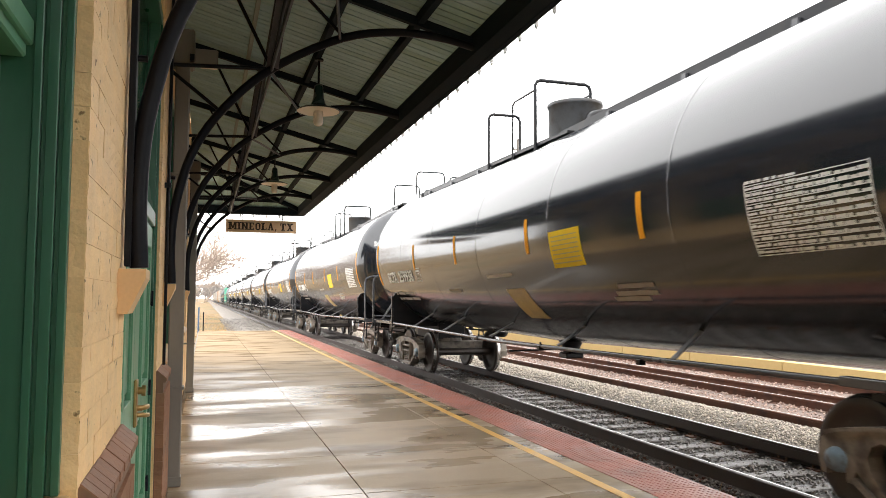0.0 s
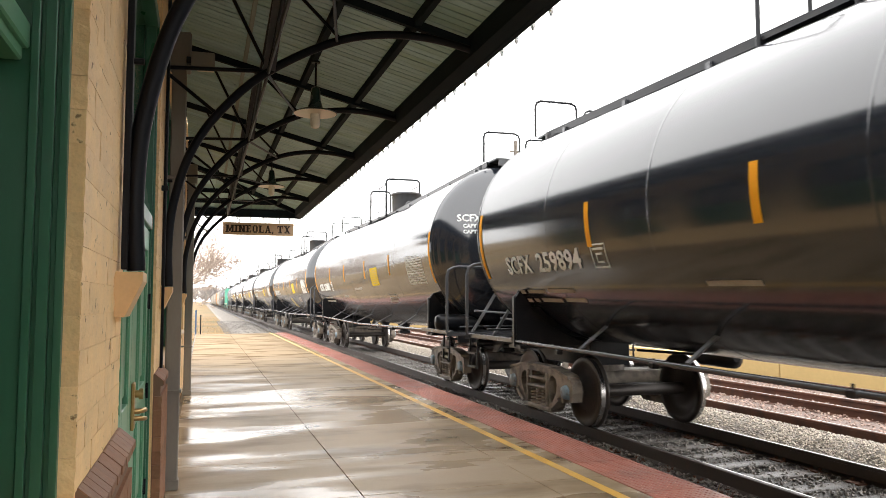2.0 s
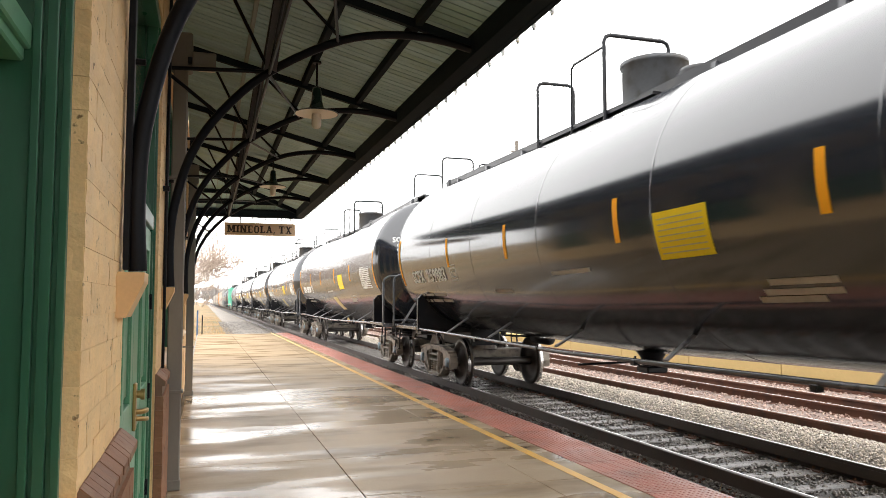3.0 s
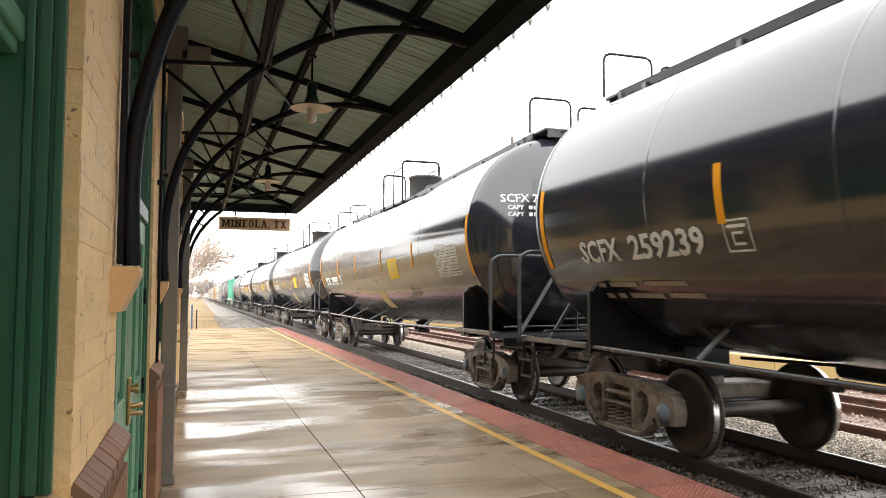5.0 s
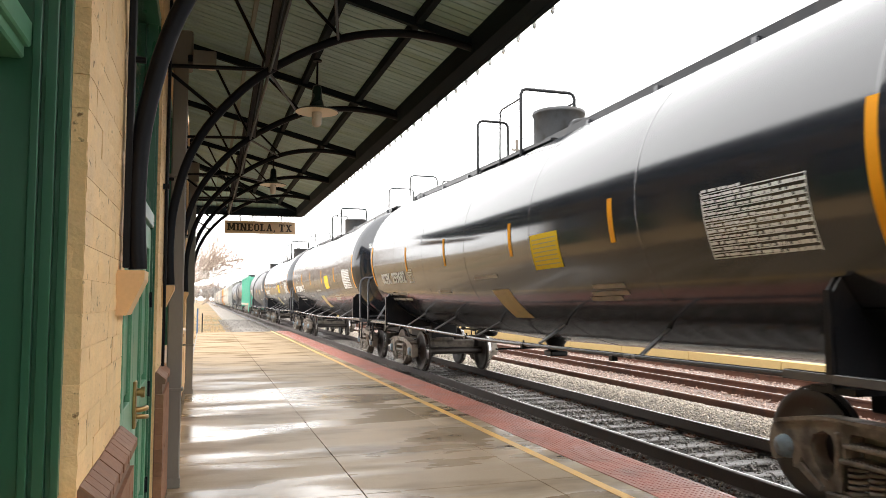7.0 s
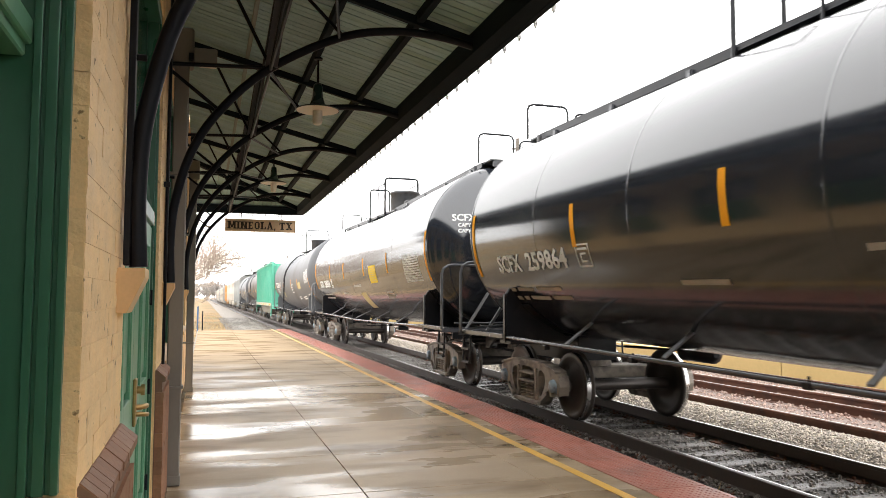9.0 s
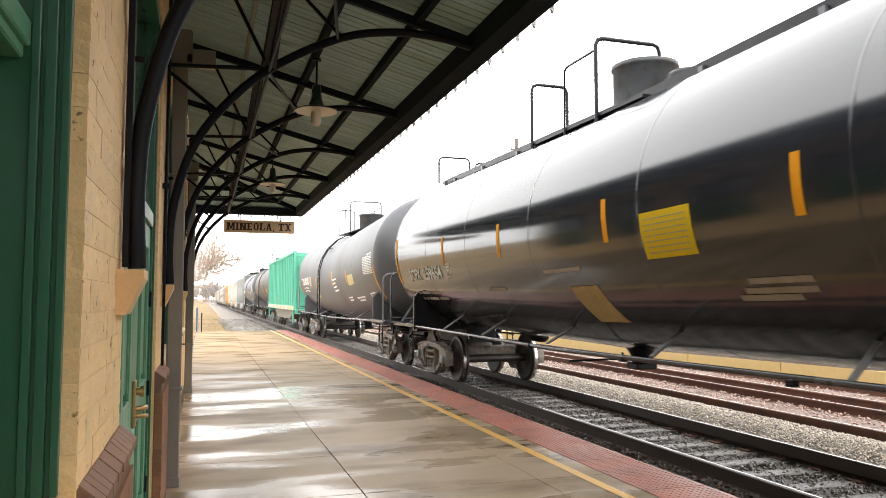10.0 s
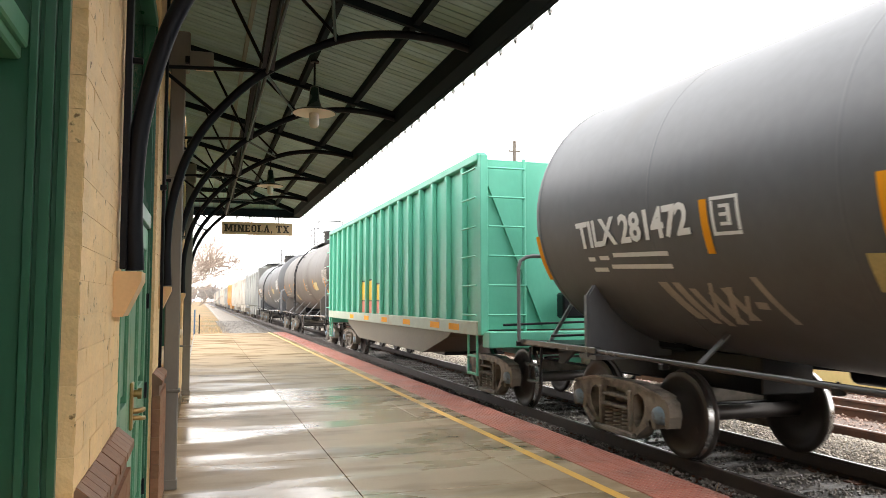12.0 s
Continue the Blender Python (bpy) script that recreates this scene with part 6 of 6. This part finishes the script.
def build_covered_hopper(label, paint, half=8.8):
    """A covered hopper far down the train: bulging ribbed body, roof hatches, end frames."""
    car = thing("covered_hopper", pose(0, 0, 0), label, "hopper car", "covered hoppers")
    b = half - 0.9
    outline = [(-1.0, 1.1), (-1.5, 1.35), (-1.58, 2.6), (-1.52, 3.9), (-1.2, 4.35), (-0.6, 4.55), (0.6, 4.55), (1.2, 4.35), (1.52, 3.9), (1.58, 2.6), (1.5, 1.35), (1.0, 1.1)]
    part("body", Form().prism(outline, -b + 0.6, b - 0.6, "y"), paint, car)
    for e in (-1, 1):
        for i in range(7):
            y = -b + 0.7 + i * (2 * b - 1.4) / 6
            part("rib", Form().box(*sorted((e * 1.5, e * 1.61)), y - 0.05, y + 0.05, 1.3, 4.0), paint, car)
    for s in (-1, 1):
        part("slope_sheet", Form().prism([(s * (b - 0.6), 4.3), (s * b, 4.3), (s * (b - 1.8), 1.4), (s * (b - 2.4), 1.4)], -1.45, 1.45), paint, car)
        part("end_frame", Form().box(-1.5, 1.5, *sorted((s * (b - 0.1), s * (b + 0.2))), 0.95, 1.2).box(-1.5, -1.4, *sorted((s * b, s * (b + 0.1))), 1.2, 4.3).box(1.4, 1.5, *sorted((s * b, s * (b + 0.1))), 1.2, 4.3), paint, car)
        build_coupler(car, half, s)
    part("running_board", Form().box(-0.8, 0.8, -b, b, 4.56, 4.62), FRAME_BLACK, car)
    part("hatch", Form().box(-0.35, 0.35, -b + 1, b - 1, 4.62, 4.76, chamfer=0.03), paint, car)
    ch = Form()
    for yc in (-3.0, 0.0, 3.0):
        ch.prism([(yc - 1.4, 1.2), (yc + 1.4, 1.2), (yc + 0.4, 0.5), (yc - 0.4, 0.5)], -1.3, 1.3)
    part("discharge_chute", ch, paint, car)
    build_truck(car, -half + 2.1)
    build_truck(car, half - 2.1)
    return car


TRAIN = []                    # (car, y of its middle at 0 s at an even speed)


def couple(car, length, at):
    TRAIN.append((car, at + length / 2))
    return at + length


here = COUPLER_5S + 5 * SPEED - 5 * CAR
first, first_tank = build_tank_car("glossy black tank car with amber stripes and white stencils", TANK_BLACK)
# the first car is never in view; added to block light behind the eye
cars = [first] + [copy_thing(first, pose(0, 0, 0)) for _ in range(8)]
for car, number in zip(cars, ("259917", "259938", "259894", "259883", "259239", "259932", "259692", "259864", "259654")):
    mark_tank(next(o for o in car.children if o.name.startswith("tank") and not o.name.startswith("tank_")), number)
    here = couple(car, CAR, here)


def build_brake_end(car):
    """Hand brake wheel, reservoir and piping on the leading end of one car."""
    y = -CAR / 2 + 0.47
    wheel = Form()
    ring = [(-0.2 + 0.35 * math.cos(k * math.pi / 12), y, 1.93 + 0.35 * math.sin(k * math.pi / 12)) for k in range(25)]
    wheel.tube(ring, 0.022, 6, caps=False)
    for k in range(5):
        a = 0.3 + k * 2 * math.pi / 5
        wheel.tube([(-0.2, y + 0.03, 1.93), (-0.2 + 0.35 * math.cos(a), y, 1.93 + 0.35 * math.sin(a))], 0.014, 6)
    wheel.lathe([(0.02, -0.03), (0.07, -0.02), (0.07, 0.06)], (-0.2, y, 1.93), "y", 12)
    part("hand_wheel", wheel, RAILING, car)
    part("brake_housing", Form().box(-0.42, 0.08, y + 0.04, y + 0.14, 1.62, 2.18, chamfer=0.05), FRAME_BLACK, car)
    part("air_reservoir", Form().lathe([(0.02, -0.42), (0.12, -0.4), (0.155, -0.33), (0.155, 0.33), (0.12, 0.4), (0.02, 0.42)], (-1.1, -CAR / 2 + 1.2, 1.27), "x", 18), FRAME_BLACK, car)
    # added disc: a green light's spot, painted here as part of the car
    part("marker_disc", Form().lathe([(0.02, -0.02), (0.05, -0.015), (0.05, 0.01)], (-0.14, y - 0.05, 1.9), "y", 12), GREEN_LAMP, car, "bright green painted disc in place of a green light")
    part("release_handle", Form().tube([(-0.33, y - 0.02, 1.52), (-0.3, y - 0.02, 1.7)], 0.03, 6), RED_PAINT, car, "red-orange release handle")
    for p in ([(-1.0, 1.5), (-0.5, 1.46), (0.7, 1.44)], [(-0.5, 1.36), (0.1, 1.3), (0.9, 1.32)], [(-0.1, 1.6), (-0.1, 1.15)], [(0.25, 1.7), (0.28, 1.2), (0.6, 1.05)]):
        part("brake_pipe", Form().tube([(x, y - 0.02, z) for x, z in p], 0.018, 6), SHEEN_BAR, car)
    part("chain", Form().tube([(0.1, y, 1.62), (0.12, y + 0.02, 1.1)], 0.016, 5), RAILING, car)


build_brake_end(cars[3])
G_HALF = 17.7 / 2
grey, grey_tank = build_tank_car("dull dark grey tank car with white lettering and side ladder", TANK_GREY, half=G_HALF, board=False, end=1.2, R=1.6, cz=2.76, lead=0.46, trail=-0.04)
mark_grey_tank(grey_tank, "TILX 281472", 1.6, 2.76, G_HALF)
here = couple(grey, 17.7, here)
here = couple(build_open_hopper(), 16.4, here)
dusty, dusty_tank = build_tank_car("dusty brown-grey tank car with faded print", TANK_DUSTY, half=8.0, R=1.48, cz=2.75, board=False, end=1.2)
mark_grey_tank(dusty_tank, "", 1.48, 2.75, 8.0)
here = couple(dusty, 16.0, here)
dark2 = copy_thing(grey, pose(0, 0, 0))
here = couple(dark2, 17.7, here)
hop = build_covered_hopper("light grey covered hopper wagon far down the train", GREY_CAR)
here = couple(hop, 17.6, here)
white = build_covered_hopper("off-white covered hopper wagon far down the train", WHITE_CAR)
here = couple(white, 17.6, here)
here = couple(copy_thing(white, pose(0, 0, 0)), 17.6, here)
orange = build_covered_hopper("orange covered hopper wagon far down the train", ORANGE_CAR)
here = couple(orange, 17.6, here)
for k in range(8):
    here = couple(copy_thing(white if k % 3 else hop, pose(0, 0, 0)), 17.6, here)


# ---- beyond the platform ----
def grow(form, p, d, length, r, depth, rnd):
    """A limb that bends a little and forks into thinner ones."""
    pts, rs, q, w = [p.copy()], [r], p.copy(), d.copy()
    for i in range(2):
        w = (w + Vector((rnd.uniform(-1, 1), rnd.uniform(-1, 1), rnd.uniform(-0.5, 0.8))) * 0.2).normalized()
        q = q + w * length / 2
        pts.append(q.copy())
        rs.append(max(0.022, r * (1 - 0.2 * (i + 1))))
    form.tube(pts, rs, 3 if depth < 3 else 5, caps=False)
    if depth == 0:
        return
    for k in range(3):
        axis = Vector((rnd.uniform(-1, 1), rnd.uniform(-1, 1), rnd.uniform(-0.35, 0.8))).normalized()
        grow(form, pts[1 + (k % 2)], (w * 0.85 + axis * 0.75).normalized(), length * rnd.uniform(0.6, 0.82), max(0.022, rs[-1] * 0.6), depth - 1, rnd)


def build_bare_tree(x, y, h, seed, material, label):
    rnd = random.Random(seed)
    tree = thing("bare_tree", pose(x, y, -0.42), label, "tree", "bare winter trees")
    top = Vector((rnd.uniform(-0.2, 0.2), 0, h * 0.3))
    part("trunk", Form().tube([(0, 0, -0.1), (0.02, 0, h * 0.05), (top.x * 0.5, 0, h * 0.18), tuple(top)], [h * 0.03, h * 0.024, h * 0.02, h * 0.017], 9), material, tree)
    crown = Form()
    for k in range(10):
        a = k * 0.63 + rnd.uniform(-0.2, 0.2)
        grow(crown, top * rnd.uniform(0.72, 1.0), Vector((math.cos(a), math.sin(a), rnd.uniform(0.15, 1.1))).normalized(), h * rnd.uniform(0.2, 0.3), h * 0.008, 5, rnd)
    tagged(part("crown", crown, material, tree, "leafless crown of fine branches"), kind="stuff")
    return tree


build_bare_tree(-2.1, 60, 11.0, 4, BARK, "pale leafless tree beside the track beyond the platform")
build_bare_tree(-4.0, 84, 9.5, 9, BARK, "leafless tree with a spreading crown farther along")

# far winter woods along and across the end of the line
woods, rnd = Form(), random.Random(12)
for k in range(230):
    kind = k % 4
    if kind == 0:
        x, y = rnd.uniform(-70, -10), rnd.uniform(200, 420)
    elif kind == 1:
        x, y = rnd.uniform(15, 60), rnd.uniform(170, 420)
    else:
        x, y = rnd.uniform(-70, 110), rnd.uniform(470, 560)
    h, r = rnd.uniform(9, 15), y * 0.0008
    woods.tube([(x, y, -0.5), (x + rnd.uniform(-0.3, 0.3), y, h * 0.5)], [r, r], 4, caps=False)
    for j in range(24):
        a, z = rnd.uniform(0, 6.28), rnd.uniform(0.2, 0.62) * h
        w = rnd.uniform(0.12, 0.36) * h
        tip = (x + math.cos(a) * w, y + math.sin(a) * w, min(h, z + rnd.uniform(0.15, 0.4) * h))
        mid = (x + math.cos(a) * w * 0.5, y + math.sin(a) * w * 0.5, z + 0.1 * h)
        woods.tube([(x, y, z), mid, tip], [r, r * 0.8, r * 0.6], 3, caps=False)
        for i in range(2):
            woods.tube([mid, (mid[0] + rnd.uniform(-1.6, 1.6), mid[1] + rnd.uniform(-1, 1), mid[2] + rnd.uniform(0.3, 2.2))], [r * 0.7, r * 0.5], 3, caps=False)
tagged(part("far_woods", woods, FAR_BARK), "hazy grey-brown leafless woods along the far line", "woods", kind="stuff")

# straw-coloured tufts beyond the platform end
g, rnd = Form(), random.Random(14)
for k in range(9000):
    x, y = rnd.uniform(-14, 1.6), 41 + 60 * rnd.random() ** 1.8
    h, a = rnd.uniform(0.05, 0.16), rnd.uniform(0, 6.28)
    dx, dy = 0.02 * math.cos(a), 0.02 * math.sin(a)
    lx, ly = rnd.uniform(-0.05, 0.05), rnd.uniform(-0.05, 0.05)
    g.add([(x - dx, y - dy, -0.41), (x + dx, y + dy, -0.41), (x + lx, y + ly, -0.4 + h)], [(0, 1, 2)])
me = bpy.data.meshes.new("dry_grass")
me.from_pydata(g.v, [], g.f)
me.materials.append(GRASS)
tagged(new("dry_grass", me), "straw-coloured dry grass beyond the platform end", "grass", kind="stuff")

fence = thing("railing", pose(-0.32, 40.3, -0.4), "dark steel railing at the platform end", "railing")
for y in (0, 1.6, 3.2):
    part("post", Form().tube([(0, y, 0), (0, y, 1.55)], 0.03, 8), BLUE_PAINT, fence)
for z in (0.8, 1.5):
    part("rail", Form().tube([(0, 0, z), (0, 3.2, z)], 0.022, 6), BLUE_PAINT, fence)
post = thing("marker_post", pose(-0.08, 44.0, -0.42), "short dark steel post in dry grass", "post")
part("shaft", Form().tube([(0, 0, 0), (0, 0, 1.25)], 0.03, 8), IRON, post)
part("cap", Form().lathe([(0.04, 1.24), (0.045, 1.27), (0.01, 1.29)], n=10), IRON, post)

pole = thing("utility_pole", pose(14.2, 32.8, 0.22), "grey timber utility pole with crossarm beyond the tracks", "utility pole")
part("pole", Form().tube([(0, 0, 0), (0, 0, 9.1)], [0.13, 0.08], 10), POLE_WOOD, pole)
part("crossarm", Form().box(-0.28, 0.28, -0.04, 0.04, 8.55, 8.62), POLE_WOOD, pole)
for x in (-0.24, 0.24):
    part("insulator", Form().lathe([(0.02, 8.62), (0.035, 8.65), (0.04, 8.7), (0.02, 8.73)], (x, 0, 0), "z", 8), ZINC, pole)

fence = thing("white_fence", pose(23.6, 14, 0.22), "low white picket fence across the street", "fence")
picket = Form().box(-0.02, 0.02, -0.05, 0.05, 0.05, 0.72, chamfer=0.01).mesh("picket", FENCE_WHITE)
for i in range(220):
    part("picket", picket, FENCE_WHITE, fence, at=pose(0, 0.2 * i, 0))
for z in (0.2, 0.55):
    part("fence_rail", Form().box(0.02, 0.06, -0.1, 44, z, z + 0.08), FENCE_WHITE, fence)
for i in range(12):
    part("fence_post", Form().box(0.02, 0.12, 4 * i - 0.06, 4 * i + 0.04, 0, 0.8, chamfer=0.01), FENCE_WHITE, fence)


# ---- what moves ----
def motions():
    steps = 361
    ahead = ((0, 0.28), (0.5, 0.2), (1, 0.2), (2, 0.15), (3, 0.16), (4, 0.05), (5, 0), (5.5, 0.02), (6, 0.17), (6.5, 0.06), (7, 0.01), (8, 0),
             (9, 0), (9.5, 0.05), (10, 0.19), (10.5, 0.06), (11, 0.02), (11.5, 0.06), (12, 0.09))     # small changes of pace, in metres
    for car, y in TRAIN:
        walk(car, [(t, pose(TRACK_X, y - SPEED * t - d, RAIL_Z)) for t, d in ahead])
    for car, _ in TRAIN[1:11]:
        for ob in car.children_recursive:
            if ob.name.startswith("wheelset"):
                y = ob.matrix_basis.translation.y
                walk(ob, [(i / 30, pose(0, y, 0.457, -math.degrees(-SPEED / 30 * i / 0.457) % 360)) for i in range(steps)])


motions()
